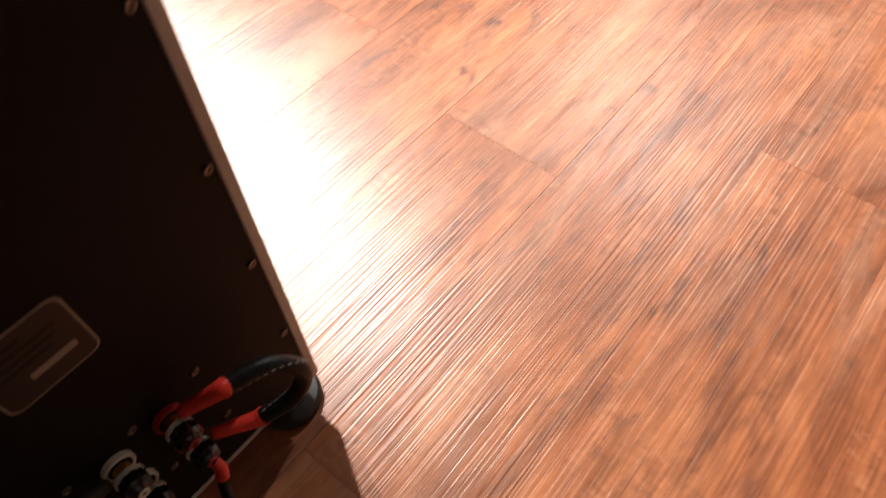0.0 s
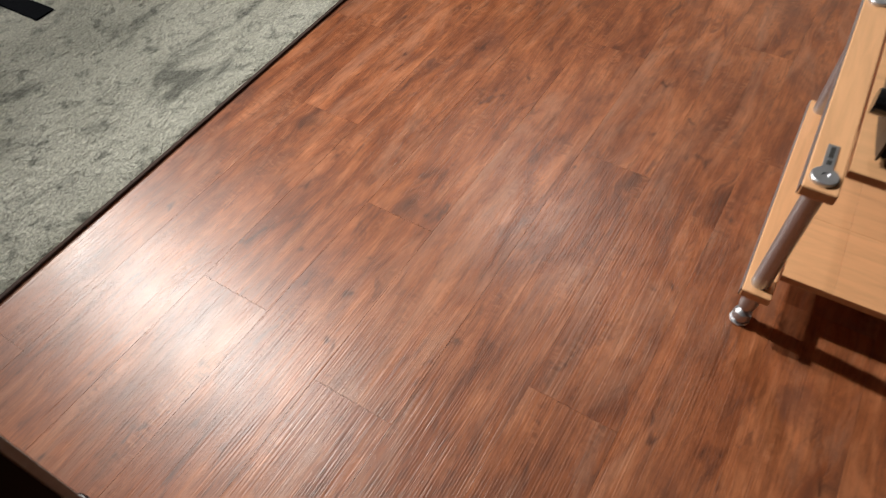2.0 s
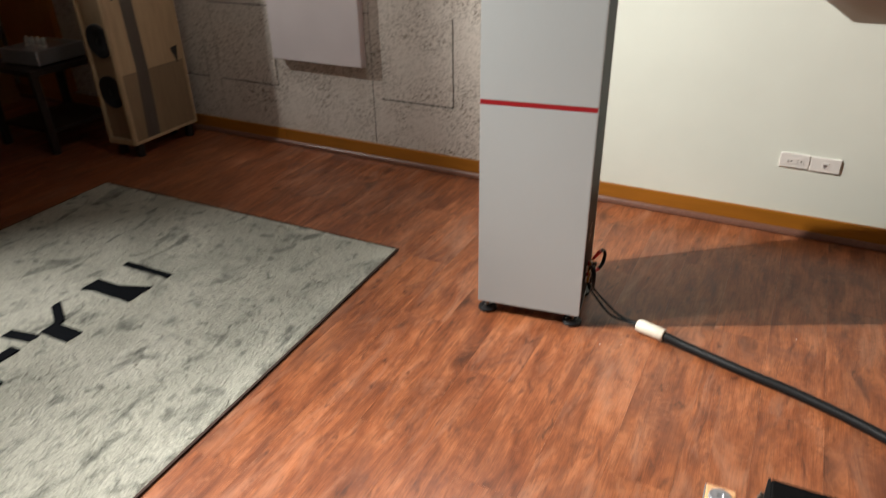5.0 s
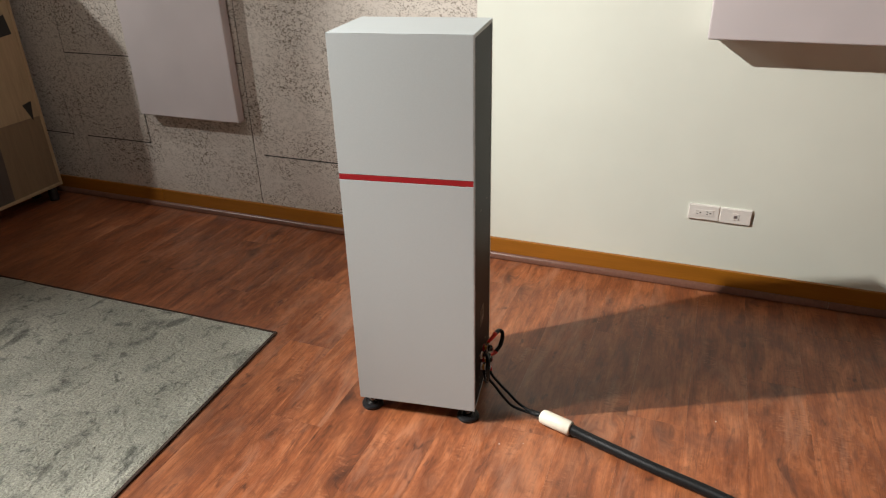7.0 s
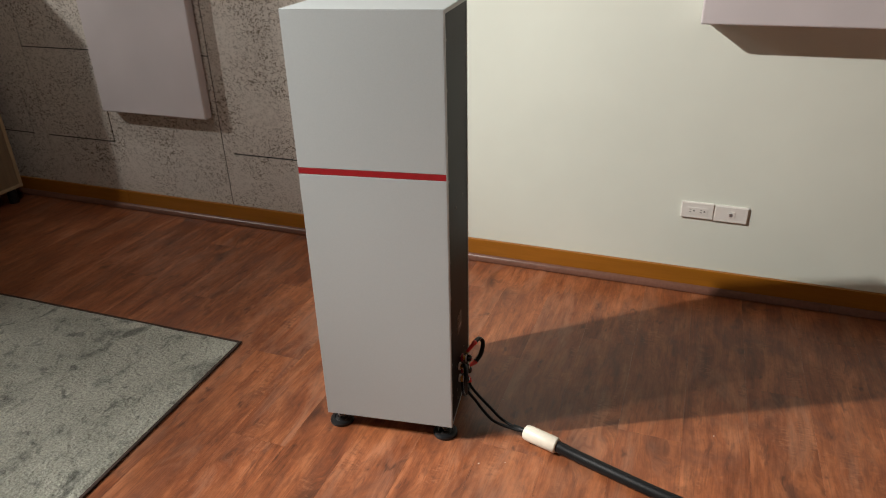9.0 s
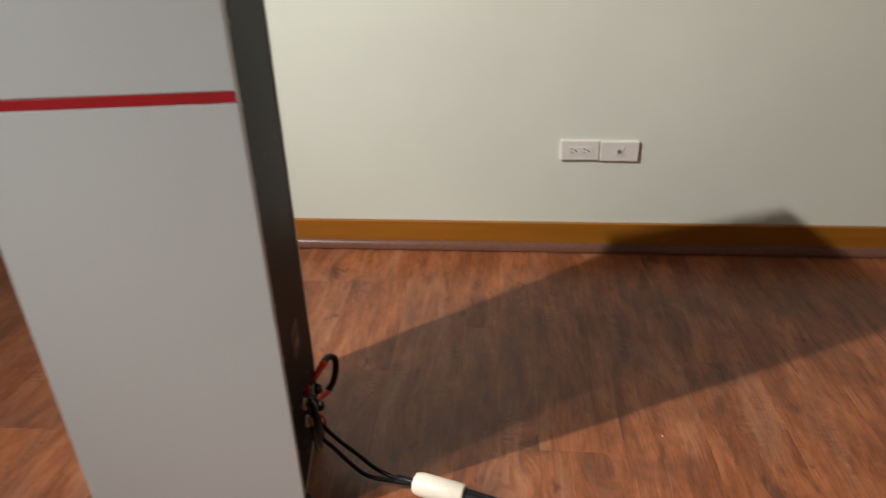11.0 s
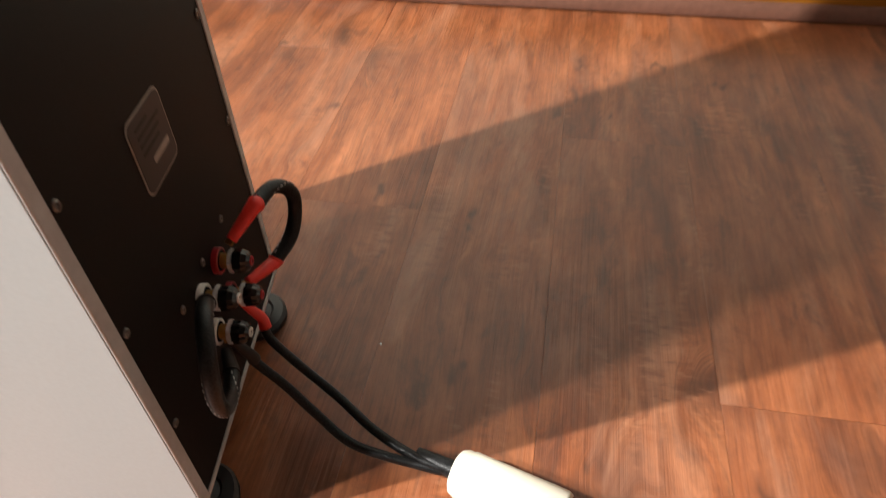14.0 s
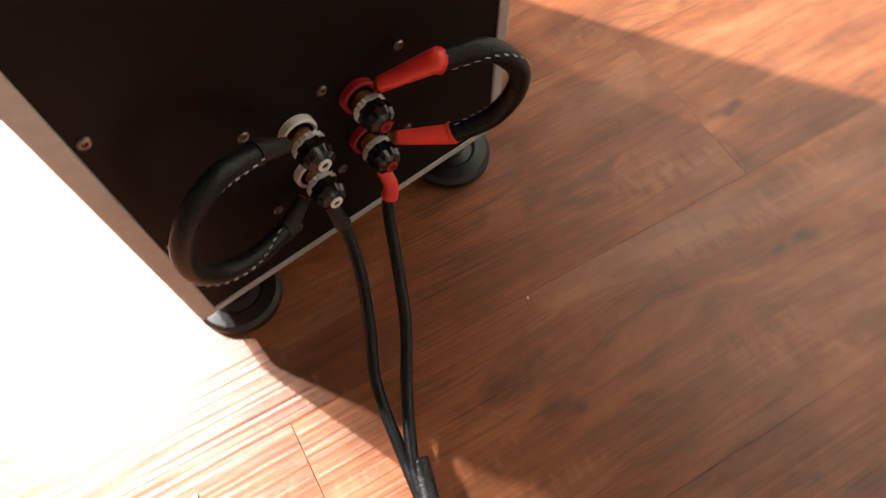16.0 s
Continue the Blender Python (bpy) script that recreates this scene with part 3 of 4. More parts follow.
def loudspeaker(place, turn):
    """Local frame: the back is at x = 0, its near lower corner the origin, the front towards -x."""
    ob = tagged(empty("loudspeaker", place, turn), "white floor-standing loudspeaker with red band and black back", "loudspeaker", "pair of loudspeakers")
    part("lower_cabinet", box(-DEPTH, -0.0023, EDGE, WIDTH, LOW, B0, 0.0004, 2), M["white"], ob)
    part("upper_cabinet", box(-DEPTH, -0.0023, EDGE, WIDTH, B1, HIGH - 0.0022, 0.0005, 2), M["white"], ob)
    part("top_panel", box(-DEPTH, 0.0, EDGE, WIDTH, HIGH - 0.0022, HIGH, 0.0009, 2), M["white"], ob, "white top panel")
    part("shadow_gap", box(-DEPTH + 0.0060, -0.0023, EDGE + 0.0060, WIDTH - 0.0060, B0 - 0.0005, B1 + 0.0005), M["dark"], ob, "dark joint behind the band")
    part("red_band", box(-DEPTH + 0.0003, -0.0024, EDGE + 0.0003, WIDTH - 0.0003, B0 + 0.0009, B1 - 0.0009, 0.0003, 1), M["red"], ob, "dark red inset band")
    near, far, low, top = EDGE + 0.0118, WIDTH - 0.0085, LOW + 0.0062, HIGH - 0.0102
    part("back_frame", merge_boxes(((-0.0021, 0, EDGE, near, LOW, HIGH - 0.0023), (-0.0021, 0, far, WIDTH, LOW, HIGH - 0.0023), (-0.0021, 0, near + 0.0001, far - 0.0001, LOW, low), (-0.0021, 0, near + 0.0001, far - 0.0001, top, HIGH - 0.0023)), 0.0006), M["alu"], ob, "grey metal edge frame")
    back = part("back_panel", box(-0.0021, -0.0012, near + 0.0002, far - 0.0002, low + 0.0002, top - 0.0002), M["black"], ob, "black screwed back panel")
    screws = [(0.0150, z) for z in (0.146, 0.246, 0.347, 0.448, 0.550, 0.655, 0.76, 0.865, 0.97, 1.075)]
    screws += [(WIDTH - 0.0140, z) for z in (0.146, 0.246, 0.341, 0.446, 0.550, 0.655, 0.76, 0.865, 0.97, 1.075)]
    screws += [(u, z) for z in (0.116, 0.195) for u in (0.078, 0.127, 0.179)] + [(0.085, 0.083), (0.095, 0.662), (0.187, 0.662)]
    head = None
    for u, z in screws:
        if head is None:
            bm = lathe([(0.0034, -0.0012), (0.0034, -0.0003), (0.0028, 0.0004), (0.0016, 0.0002), (0.0012, -0.0010)], "x", 14)
            head = part("screw", bm, M["screw"], back)
            head.location = (0, u, z)
        else:
            s = new("screw", head.data)
            s.parent, s.location = back, (0, u, z)
    # type plate: rounded foil with a light edge and bars for its print
    def foil(u0, u1, z0, z1, r, x0, x1):
        bm = rounded(u0, u1, z0, z1, r, x0, x1)
        for v in bm.verts:
            v.co = Vector((v.co.y, v.co.x, v.co.z))
        bmesh.ops.recalc_face_normals(bm, faces=bm.faces[:])
        return bm
    plate = part("type_plate", foil(0.096, 0.1515, 0.2835, 0.3385, 0.007, -0.0012, -0.0006), M["label_edge"], ob, "small dark rounded type plate with light border")
    part("foil", foil(0.0975, 0.1500, 0.2850, 0.3370, 0.006, -0.0006, -0.0002), M["label_dark"], plate)
    part("print_bar", foil(0.116, 0.143, 0.2985, 0.3035, 0.0008, -0.0002, 0.0001), M["label_edge"], plate, "pale printed bar")
    for k, (a, b) in enumerate(((0.106, 0.126), (0.106, 0.142), (0.106, 0.138), (0.106, 0.134))):
        part("print_bar", foil(a, b, 0.3285 - 0.0060 * k, 0.3303 - 0.0060 * k, 0.0006, -0.0002, 0.00005), M["clear"], plate)
    for u, red in ((0.106, False), (0.147, True)):
        for z in (0.1775, 0.1365):
            binding_post(ob, u, z, red)
    for x in (-0.026, -DEPTH + 0.028):
        for y in (0.027, WIDTH - 0.028):
            foot(ob, x, y)
    return ob


def merge_boxes(rows, bevel=0.0):
    bm = bmesh.new()
    for r in rows:
        box(*r, bevel, 1, bm)
    return bm


def jumper(name, speaker, points, r0, r1, sheath, label, thread_shift):
    """A braided jumper cable between two posts, points in the speaker's frame."""
    ob = tagged(empty(name), label, "jumper cable", "jumper cables")
    ob.matrix_basis = speaker.matrix_basis.copy()
    part("braided_sleeve", tube(points[1:-1], r1, 14, 10), M["braid"], ob, smooth=True)
    for a, b in ((points[0], points[1]), (points[-1], points[-2])):
        a, b = Vector(a), Vector(b)
        c = points[2] if b == Vector(points[1]) else points[-3]
        part("heat_shrink", tube([a + (b - a) * 0.18, a + (b - a) * 0.6, b, b + (Vector(c) - b) * 0.12], 0, 14, 8, (r0, r1 + 0.0012)), sheath, ob, "red heat-shrink end" if sheath == M["shrink"] else "smoked heat-shrink end", smooth=True)
        part("spade", box(-0.004, 0.004, -0.0045, 0.0045, -0.0012, 0.0012, 0.0005, 1), M["gold"], ob, "gold spade terminal").matrix_basis = look(a, b) @ pose(0, 0, -0.008, 90, 0, 0)
    line = smooth_line(points[1:-1], 10)
    bm = bmesh.new()
    for i in range(1, len(line) - 2, 2):
        d = (line[i + 1] - line[i]).normalized()
        side = d.cross(Vector((1, 0, 0))).normalized()
        ang = thread_shift + i * 0.12
        o = (side * math.cos(ang) + side.cross(d) * math.sin(ang)) * (r1 + 0.0002)
        tube([line[i] + o, line[i + 1] + o], 0.0005, 5, 2, None, bm)
    part("tracer_thread", bm, M["thread"], ob, "white tracer thread")
    return ob


RED_LOOP = [(0.010, 0.150, 0.189), (0.030, 0.180, 0.208), (0.038, 0.210, 0.204), (0.047, 0.227, 0.186), (0.047, 0.228, 0.163), (0.042, 0.214, 0.143), (0.030, 0.191, 0.133), (0.010, 0.154, 0.138)]
DARK_LOOP = [(0.009, 0.098, 0.182), (0.018, 0.079, 0.203), (0.027, 0.055, 0.215), (0.033, 0.034, 0.209), (0.035, 0.021, 0.191), (0.034, 0.018, 0.167), (0.031, 0.027, 0.145), (0.026, 0.049, 0.129), (0.019, 0.075, 0.125), (0.009, 0.097, 0.131)]

speaker_right = loudspeaker((-0.079, 2.434, 0.0), 8.3)
speaker_left = copy_thing(speaker_right, pose(-0.019, -0.198, 0, 0, 0, 0.5))
for sp in (speaker_right, speaker_left):
    jumper("jumper_cable", sp, RED_LOOP, 0.0046, 0.0066, M["shrink"], "black braided jumper cable with red ends on the posts", 0.4)
    jumper("jumper_cable", sp, DARK_LOOP, 0.0044, 0.0062, M["clear"], "black braided jumper cable looped between white posts", 1.2)


# ---- speaker cable on the floor ----
def speaker_cable():
    ob = tagged(empty("speaker_cable"), "thick black braided speaker cable with an ivory splitter sleeve on floor", "speaker cable", "speaker cables")
    m = speaker_right.matrix_basis
    s0, s1 = Vector((0.107, 2.509, 0.0235)), Vector((0.203, 2.482, 0.0228))
    d = (s1 - s0).normalized()
    leads = (
        (0.147, M["shrink"], [(-0.073, 2.577, 0.086), (-0.045, 2.567, 0.064), (-0.008, 2.553, 0.044), (0.033, 2.531, 0.030), (0.078, 2.5125, 0.026)]),
        (0.106, M["clear"], [(-0.071, 2.545, 0.090), (-0.048, 2.541, 0.068), (-0.020, 2.531, 0.045), (0.018, 2.516, 0.028), (0.079, 2.509, 0.023)]),
    )
    for u, colour, way in leads:
        a, b = m @ Vector((0.009, u, 0.127)), m @ Vector((0.022, u + 0.001, 0.104))
        c = Vector(way[0])
        part("lead", tube([b, *way, s0 + d * 0.01], 0.0043, 10, 10), M["braid"], ob, "thin black braided lead", smooth=True)
        part("heat_shrink", tube([a, (a + b) / 2, b, b + (c - b) * 0.5], 0, 12, 6, (0.0036, 0.0058)), colour, ob, smooth=True)
        part("spade", box(-0.004, 0.004, -0.003, 0.003, 0, 0.016, 0.0006, 1), M["gold"], ob).matrix_basis = m @ pose(0.0085, u, 0.126, 0, 0, 90)
    part("collar", tube([s0 - d * 0.036, s0 - d * 0.018, s0, s0 + d * 0.01], 0, 14, 6, (0.0066, 0.0092)), M["braid"], ob, smooth=True)
    n = (s1 - s0).length
    bm = lathe([(0.0150, 0.0), (0.0185, 0.002), (0.0212, 0.008), (0.0212, 0.012), (0.0220, 0.014), (0.0220, n - 0.004), (0.0195, n)], "z", 32)
    for v in bm.verts:
        v.co *= 1 + 0.012 * noise.noise(v.co * 70)
    sl = part("splitter_sleeve", bm, M["sleeve"], ob, "ivory splitter sleeve", smooth=True)
    sl.matrix_basis = Matrix.Translation(s0) @ d.to_track_quat("Z", "Y").to_matrix().to_4x4()
    trunk = [(0.28, 2.462, 0.0168), (0.455, 2.410, 0.0158), (0.63, 2.362, 0.0158), (0.82, 2.285, 0.0158), (1.05, 2.15, 0.0158), (1.35, 1.95, 0.0158), (1.7, 1.7, 0.0158)]
    part("trunk", tube([s1 - d * 0.01, *trunk], 0.0155, 16, 10), M["braid"], ob, "thick black braided trunk", smooth=True)
    return ob


cable_right = speaker_cable()
copy_thing(cable_right, speaker_left.matrix_basis @ speaker_right.matrix_basis.inverted())


# ---- crumbs on the floor ----
for k, (x, y, r) in enumerate(((0.005, 2.650, 0.0012), (0.016, 2.374, 0.0018), (0.081, 2.400, 0.0013), (0.600, 2.685, 0.0016))):
    bm = bmesh.new()
    bmesh.ops.create_icosphere(bm, subdivisions=2, radius=r)
    for v in bm.verts:
        v.co *= 1 + 0.35 * noise.noise(v.co * 900 + Vector((k, 0, 0)))
        v.co.z = max(v.co.z * 0.6, -r * 0.45) + r * 0.45
    crumb = tagged(link_mesh("crumb", bm, M["ringw"]), "tiny white paper crumb lying on the plank floor", "crumb", "crumbs on the floor")
    crumb.location = (x, y, 0.0001)


# ---- the equipment rack with its amplifier ----
def equipment_rack():
    ob = tagged(empty("equipment_rack", (0.457, 0.958, 0.0), 1.5), "low beech equipment rack with grey aluminium posts and two shelves", "equipment rack")
    length, deep, top = 0.540, 0.415, 0.385
    def level(z, name):
        for x in (0.0, deep):
            part(name, box(x - 0.026, x + 0.026, -0.030, length + 0.030, z - 0.020, z, 0.0025, 2), M["beech"], ob, "beech cross bar")
            part("edge_strip", box(x - 0.0280, x - 0.0262, -0.0285, length + 0.0285, z - 0.0185, z - 0.0012), M["silver"], ob, "pale aluminium edge strip")
        # shelf of glued staves, each its own piece
        shelf = part("shelf", box(0.032, deep - 0.032, 0.040, length - 0.032, z - 0.019, z - 0.0165), M["beech"], ob, "beech stave shelf")
        return shelf
    for z, seed in ((top, 3), (0.118, 8)):
        shelf = level(z, "cross_bar")
        rnd = random.Random(seed)
        x = 0.030
        while x < deep - 0.035:
            wide = 0.088 if z < 0.2 else 0.0875
            x1 = min(deep - 0.030, x + wide)
            y = 0.038
            while y < length - 0.031:
                y1 = min(length - 0.030, y + (rnd.choice((0.17, 0.24, 0.34)) if z < 0.2 else 0.52))
                if length - 0.030 - y1 < 0.06:
                    y1 = length - 0.030
                part("stave", box(x + 0.0001, x1 - 0.0001, y + 0.0001, y1 - 0.0001, z - 0.0165, z - 0.002, 0.0004, 1), M["beech_shelf"], shelf)
                y = y1
            x = x1
    for x in (0.0, deep):
        for y in (0.0, length):
            part("post", lathe([(0.0165, 0.1182), (0.0165, top - 0.0202)], "z", 28, (x, y, 0)), M["silver"], ob, "grey aluminium post", smooth=False)
            part("cap", lathe([(0.0205, top + 0.0002), (0.0205, top + 0.0050), (0.0190, top + 0.0065), (0.006, top + 0.0068), (0.0045, top + 0.0052)], "z", 28, (x, y, 0)), M["silver"], ob, "round aluminium cap with a centre hole")
            f = part("foot", lathe([(0.0165, 0.098), (0.0165, 0.052), (0.0150, 0.046), (0.0085, 0.042), (0.0085, 0.034), (0.0155, 0.028), (0.0180, 0.020), (0.0170, 0.010), (0.0140, 0.005)], "z", 28, (x, y, 0)), M["silver"], ob, "turned aluminium foot", smooth=False)
            part("foot_pad", lathe([(0.0180, 0.0), (0.0190, 0.003), (0.0130, 0.0050)], "z", 24, (x, y, 0)), M["silver"], f)
    tag = part("name_tag", box(-0.0085, 0.0085, 0.018, 0.080, top + 0.0003, top + 0.0022, 0.0008, 1), M["silver"], ob, "small grey metal name tag")
    part("print_bar", box(-0.0035, 0.0035, 0.046, 0.074, top + 0.0023, top + 0.0026), M["dark"], tag)
    part("print_bar", box(-0.0035, 0.0035, 0.030, 0.041, top + 0.0023, top + 0.0026), M["dark"], tag)
    return ob


equipment_rack()


def amplifier():
    """Front towards -x."""
    ob = tagged(empty("amplifier", (0.510, 1.030, 0.3832), 1.5), "black box amplifier with silver front edge and control knob", "amplifier")
    d, w, h = 0.34, 0.410, 0.142
    part("cover", box(0.006, d, 0, w, 0.012, h, 0.003, 2), M["amp_black"], ob, "matt black metal cover")
    bm = bmesh.new()
    pts = []
    n = 10
    for k in range(n + 1):
        y = -0.004 + (w + 0.008) * k / n
        pts.append((-0.012 + 0.014 * (2 * k / n - 1) ** 2, y))
    pts += [(0.0055, w + 0.004), (0.0055, -0.004)]
    outline(pts, 0.010, h - 0.004, bm)
    part("front_panel", bm, M["front"], ob, "curved dark metal front panel")
    r, y = 0.019, 0.048
    part("knob", lathe([(r, -0.034), (r + 0.001, -0.030), (r + 0.001, -0.012), (r * 0.8, -0.008), (r * 0.8, 0.001)], "x", 30, (0, y, 0.072), None, 15, 0.03), M["gloss"], ob, "black round knob")
    bm = bmesh.new()
    for k in range(26):
        y = 0.175 + 0.0085 * k
        out = -0.0125 + 0.014 * (2 * y / w - 1) ** 2
        box(out - 0.007 - 0.003 * math.sin(k * 0.9), out + 0.006, y, y + 0.0062, 0.105, 0.124, 0.0015, 1, bm)
    part("ornamental_trim", bm, M["screw"], ob, "ribbed dull metal front trim")
    part("display", box(-0.0145, -0.008, 0.12, 0.225, 0.05, 0.10, 0.0008, 1), M["gloss"], ob, "dark display window")
    for x in (0.05, 0.30):
        for y in (0.045, w - 0.045):
            part("foot", lathe([(0.015, 0.0), (0.016, 0.002), (0.016, 0.0118)], "z", 20, (x, y, 0)), M["rubber"], ob)
    return ob


amplifier()


# ---- the dim corner beyond the rug ----
def plywood_speaker():
    """Tall cabinet: front towards -y, inlaid side towards +x; the side skin kinks inwards above knee height."""
    ob = tagged(empty("wooden_loudspeaker", (-2.818, 2.945, 0.0), 2.0), "tall pale plywood loudspeaker with grey inlay and black woofers", "loudspeaker")
    w, d, z0, z1, t, knee = 0.205, 0.485, 0.078, 1.42, 0.018, 0.47

    def skin(name, y0, y1, y2, y3, za, zb, material, out, label):
        """A side skin panel from (y0, y1) at za to (y2, y3) at zb."""
        bm = bmesh.new()
        pts = [(y0, za), (y1, za), (y3, zb), (y2, zb)]
        front = [bm.verts.new((out, y, z)) for y, z in pts]
        rear = [bm.verts.new((-0.021, y, z)) for y, z in pts]
        bm.faces.new(front)
        bm.faces.new(rear[::-1])
        for k in range(4):
            bm.faces.new((front[k], front[(k + 1) % 4], rear[(k + 1) % 4], rear[k]))
        bmesh.ops.recalc_face_normals(bm, faces=bm.faces[:])
        part(name, bm, material, ob, label)

    lo, hi = z0 + t, z1 - t
    skin("side_skin", t, 0.095, t, 0.120, lo, knee, M["walnut"], -0.004, "darker lower side panel")
    skin("inlay", 0.0952, 0.185, 0.1202, 0.200, lo, knee, M["inlay"], -0.0035, "grey inlay strip")
    skin("side_skin", 0.1852, d - t, 0.2002, d - t, lo, knee, M["walnut"], -0.004, "darker lower side panel")
    skin("side_skin", t, 0.120, t, 0.100, knee + 0.0006, hi, M["oak"], -0.004, "pale plywood side")
    skin("inlay", 0.1202, 0.200, 0.1002, 0.180, knee + 0.0006, hi, M["inlay"], -0.0035, "grey inlay strip")
    skin("side_skin", 0.2002, d - t, 0.1802, d - t, knee + 0.0006, hi, M["oak"], -0.004, "pale plywood side")
    for r in ((-0.022, 0, 0, t, z0, z1), (-0.022, 0, d - t, d, z0, z1), (-0.022, 0, t, d - t, z0, z0 + t), (-0.022, 0, t, d - t, z1 - t, z1)):
        part("edge_strip", box(*r, 0.002, 1), M["oak"], ob, "pale edge strip")
    part("cabinet", box(-w, -0.0222, 0.012, d, z0, z1, 0.002, 1), M["walnut"], ob, "brown cabinet body")
    turned = Matrix(((0, 0, 1, 0), (1, 0, 0, 0), (0, 1, 0, 0), (0, 0, 0, 1)))
    part("side_port", outline([(0.385, 0.545), (0.440, 0.555), (0.425, 0.455)], -0.0036, -0.0020), M["dark"], ob, "triangular side port").matrix_basis = turned
    part("side_vent", outline([(0.050, 0.850), (0.445, 0.890), (0.430, 0.985)], -0.0034, -0.0018), M["dark"], ob, "long dark wedge-shaped vent").matrix_basis = turned
    for r in ((-w, -w + t, -0.008, 0.0118, z0, z1), (-w + t, -0.0222, -0.008, 0.0118, z0, z0 + 0.03), (-0.0220, -0.004, -0.008, -0.0002, z0, z1)):
        part("front_strip", box(*r, 0.002, 1), M["oak"], ob, "pale front edge strip")
    for z, rad in ((0.375, 0.090), (0.650, 0.090)):
        wf = part("woofer", lathe([(rad, 0.0), (rad, -0.006), (rad * 0.93, -0.009), (rad * 0.84, -0.006), (rad * 0.34, 0.006)], "y", 36, (-w / 2 - 0.003, 0.0115, z)), M["cone"], ob, "black woofer", smooth=True)
        part("dust_cap", lathe([(0.027, 0.005), (0.018, -0.001), (0.004, -0.004)], "y", 20, (-w / 2 - 0.003, 0.0115, z)), M["rubber"], wf, smooth=True)
    part("horn_ring", lathe([(0.045, 0.002), (0.045, -0.010), (0.034, -0.012), (0.030, 0.0)], "y", 30, (-w / 2, 0.011, 0.93)), M["steel"], ob, "polished horn ring")
    for x in (-0.035, -w + 0.035):
        for y in (0.05, d - 0.05):
            part("foot", lathe([(0.024, 0.0), (0.024, 0.05), (0.020, z0)], "z", 18, (x, y, 0)), M["rubber"], ob, "black foot")
    return ob


plywood_speaker()


def side_table(place, turn, sx, sy, h, label):
    ob = tagged(empty("side_table", place, turn), label, "table", "dark side tables")
    part("tabletop", box(-sx / 2, sx / 2, -sy / 2, sy / 2, h - 0.03, h, 0.004, 2), M["darkwood"], ob)
    part("lower_shelf", box(-sx / 2 + 0.03, sx / 2 - 0.03, -sy / 2 + 0.03, sy / 2 - 0.03, 0.12, 0.14, 0.003, 1), M["darkwood"], ob)
    for x in (-sx / 2 + 0.025, sx / 2 - 0.025):
        for y in (-sy / 2 + 0.025, sy / 2 - 0.025):
            part("leg", box(x - 0.02, x + 0.02, y - 0.02, y + 0.02, 0.0, h - 0.0302, 0.003, 1), M["darkwood"], ob)
    return ob


def valve_amp(place, turn, label, valves):
    ob = tagged(empty("valve_amplifier", place, turn), label, "amplifier", "amplifiers on the tables")
    part("chassis", box(-0.15, 0.15, -0.16, 0.16, 0.012, 0.095, 0.006, 2), M["silver"], ob, "brushed silver chassis")
    part("base", box(-0.14, 0.14, -0.15, 0.15, 0.0, 0.0118, 0.001, 1), M["rubber"], ob)
    for k in range(valves):
        v = part("valve", lathe([(0.010, 0.0952), (0.011, 0.10), (0.014, 0.115), (0.015, 0.132), (0.010, 0.147), (0.003, 0.152)], "z", 18, (-0.03 + 0.045 * k, -0.06, 0)), M["glass"], ob, "glass valve", smooth=True)
        part("valve_base", lathe([(0.0145, 0.0951), (0.0145, 0.1055), (0.0125, 0.107)], "z", 18, (-0.03 + 0.045 * k, -0.06, 0)), M["ringw"], v)
    return ob


side_table((-3.56, 3.02, 0), 0, 0.50, 0.50, 0.485, "dark wooden side table carrying a silver valve amplifier")
valve_amp((-3.50, 3.00, 0.4852), 4, "silver valve amplifier on a dark wooden table", 4)
side_table((-3.86, 2.05, 0), 0, 0.70, 0.80, 0.42, "low dark wooden table at the edge of the room")
valve_amp((-3.78, 2.10, 0.4202), 8, "silver amplifier chassis on a low dark table", 0)


def disc_shelf():
    ob = tagged(empty("disc_shelf", (-5.25, 3.27, 0)), "brown wooden shelf filled with dark disc cases", "shelf")
    for x in (-0.62, 0.0, 0.62):
        part("upright", box(x - 0.011, x + 0.011, -0.17, 0.17, 0, 1.9, 0.001, 1), M["shelfwood"], ob)
    for k in range(9):
        z = 0.06 + 0.225 * k
        for a, b in ((-0.6088, -0.0112), (0.0112, 0.6088)):
            part("shelf_board", box(a, b, -0.17, 0.17, z, z + 0.02, 0.001, 1), M["shelfwood"], ob)
    return ob


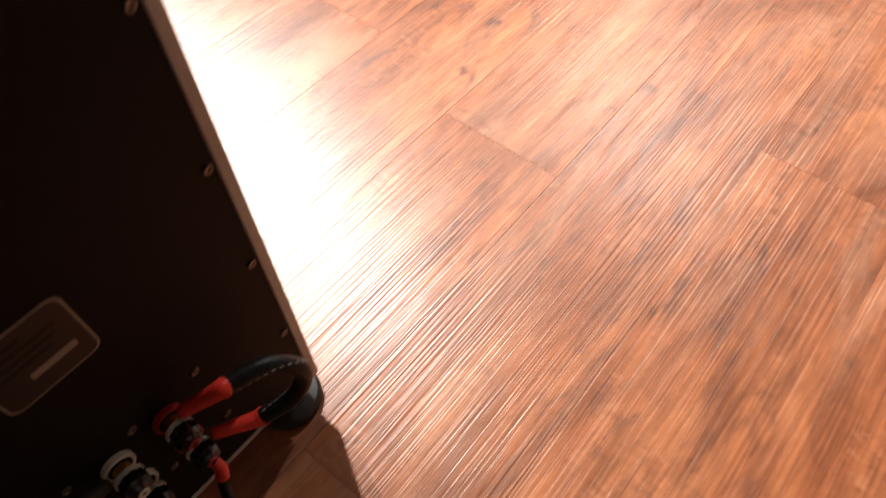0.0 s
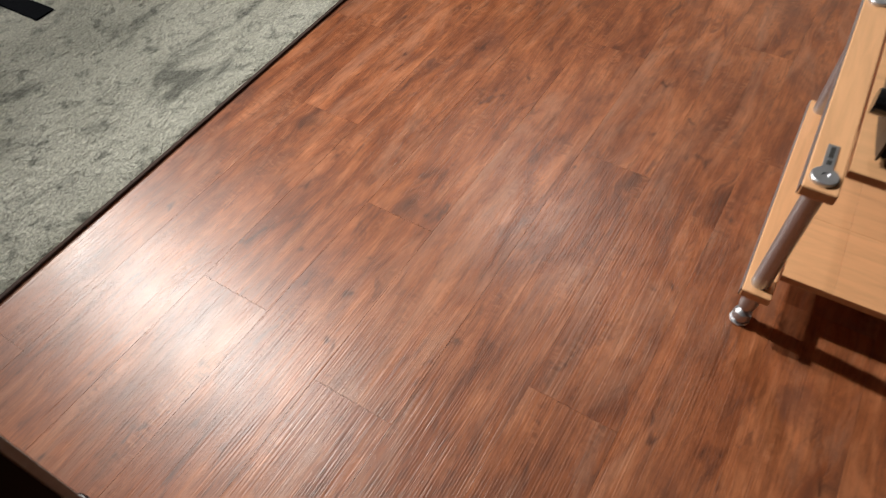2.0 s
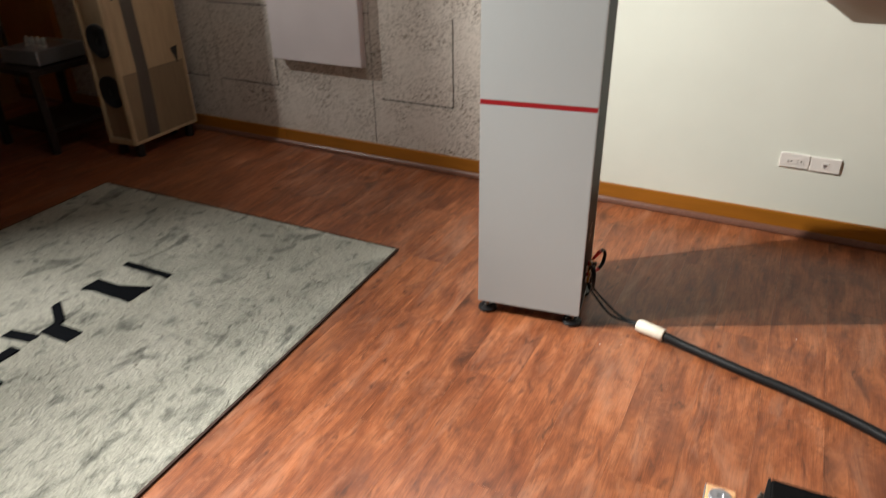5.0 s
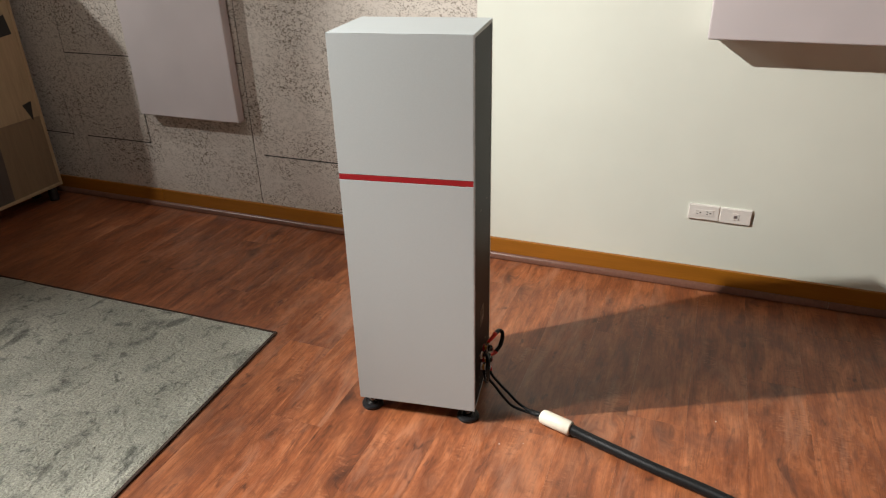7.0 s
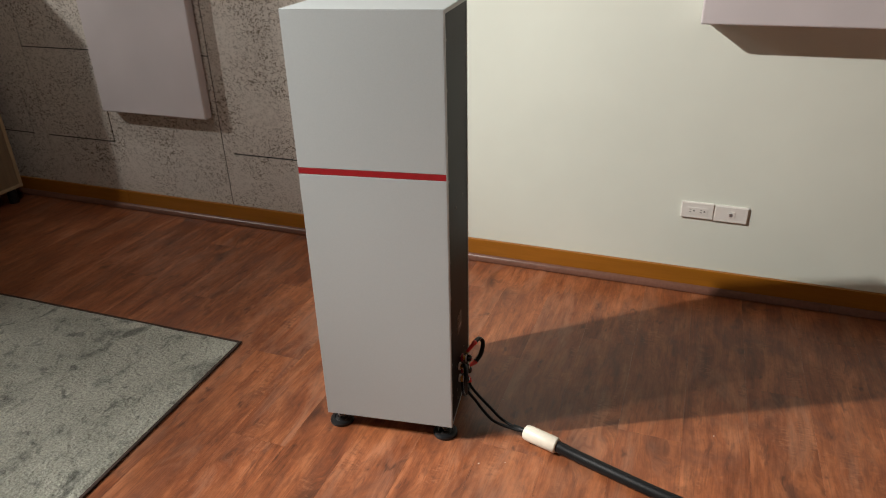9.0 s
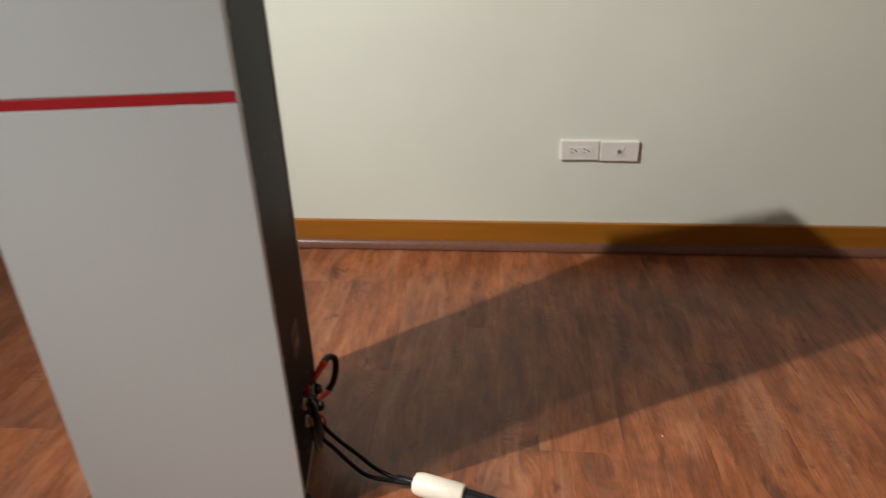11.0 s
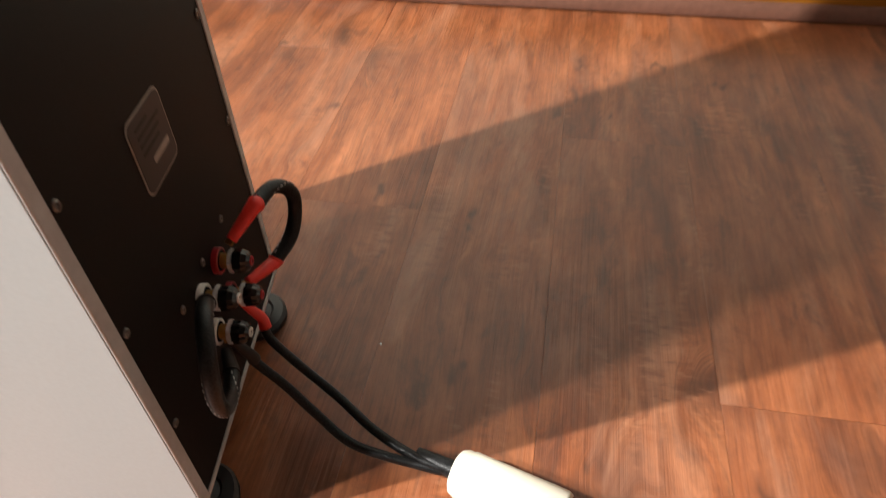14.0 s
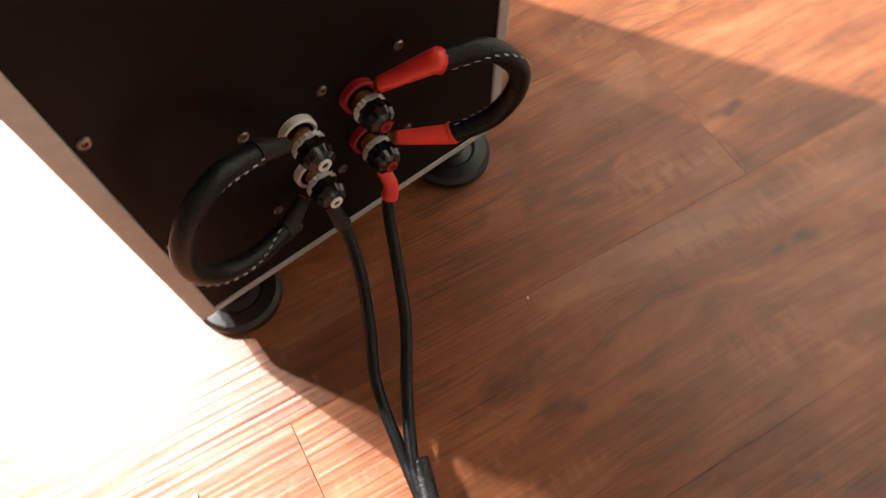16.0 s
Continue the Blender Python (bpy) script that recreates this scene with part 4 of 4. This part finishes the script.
disc_shelf()
rnd = random.Random(11)
for k in range(8):
    z = 0.0806 + 0.225 * k
    for a in (-5.85, -5.23):
        ob = tagged(empty("disc_row", (a, 3.27, z)), "row of dark disc cases on a wooden shelf", "discs", "disc rows")
        x = 0.01
        while x < 0.50:
            t = rnd.uniform(0.010, 0.026)
            part("case", box(x, x + t - 0.001, -0.13 - rnd.uniform(0, 0.012), 0.0, 0, rnd.uniform(0.13, 0.15)), rnd.choice((M["spines"], M["dark"], M["shelfwood"], M["panel"])), ob)
            x += t
door = tagged(link_mesh("door_1", box(-4.62, -4.05, Y1 - 0.045, Y1 - 0.001, 0.11, 2.05, 0.004, 2), M["door"]), "orange-brown wooden cupboard door in the dim corner", "door", kind="structure")


# ---- black bars of the rug's lettering ----
D = -0.023
bar(-0.765 + D, -0.695 + D)
bar(-0.690 + D, -0.650 + D, lean=-0.09)
bar(-0.575 + D, -0.545 + D)
bar(-1.035 + D, -0.970 + D, -0.86, TEXT_X1)
bar(-0.985 + D, -0.945 + D, TEXT_X0, -0.845, 0.075)
bar(-1.090 + D, -1.045 + D, TEXT_X0, -0.845, -0.02)
bar(-1.215 + D, -1.130 + D, -0.875, -0.835)
bar(-1.320 + D, -1.262 + D)
bar(-1.430 + D, -1.378 + D)
bar(-1.550 + D, -1.485 + D)
bar(-1.690 + D, -1.625 + D)


# ---- floor planks ----
PW, PL = 0.172, 1.22
plank_mesh = {}


def plank_data(length):
    key = round(length, 3)
    if key not in plank_mesh:
        w, c, h = PW / 2 - 0.0001, 0.0002, 0.0075
        L = key / 2 - 0.00012
        verts = [(-w, -L, -h), (w, -L, -h), (w, L, -h), (-w, L, -h), (-w, -L, -c), (w, -L, -c), (w, L, -c), (-w, L, -c), (-w + c, -L + c, 0), (w - c, -L + c, 0), (w - c, L - c, 0), (-w + c, L - c, 0)]
        faces = [(8, 9, 10, 11), (4, 5, 9, 8), (5, 6, 10, 9), (6, 7, 11, 10), (7, 4, 8, 11), (0, 1, 5, 4), (1, 2, 6, 5), (2, 3, 7, 6), (3, 0, 4, 7)]
        me = bpy.data.meshes.new("plank")
        me.from_pydata(verts, [], faces)
        me.materials.append(M["floor"])
        plank_mesh[key] = me
    return plank_mesh[key]


shift = [0.0, 0.41, 0.83, 0.22, 0.65, 1.02, 0.34]
col = 0
x = 0.002 + PW / 2 - PW * 37
while x < X1:
    y = Y0 - shift[col % 7] * 0.999
    while y < Y1 - 0.012:
        a, b = max(y, Y0), min(y + PL, Y1 - 0.010)
        if b - a > 0.02:
            ob = new("plank", plank_data(b - a))
            ob.parent, ob.location = floor, (x, (a + b) / 2, 0)
        y += PL
    x += PW
    col += 1
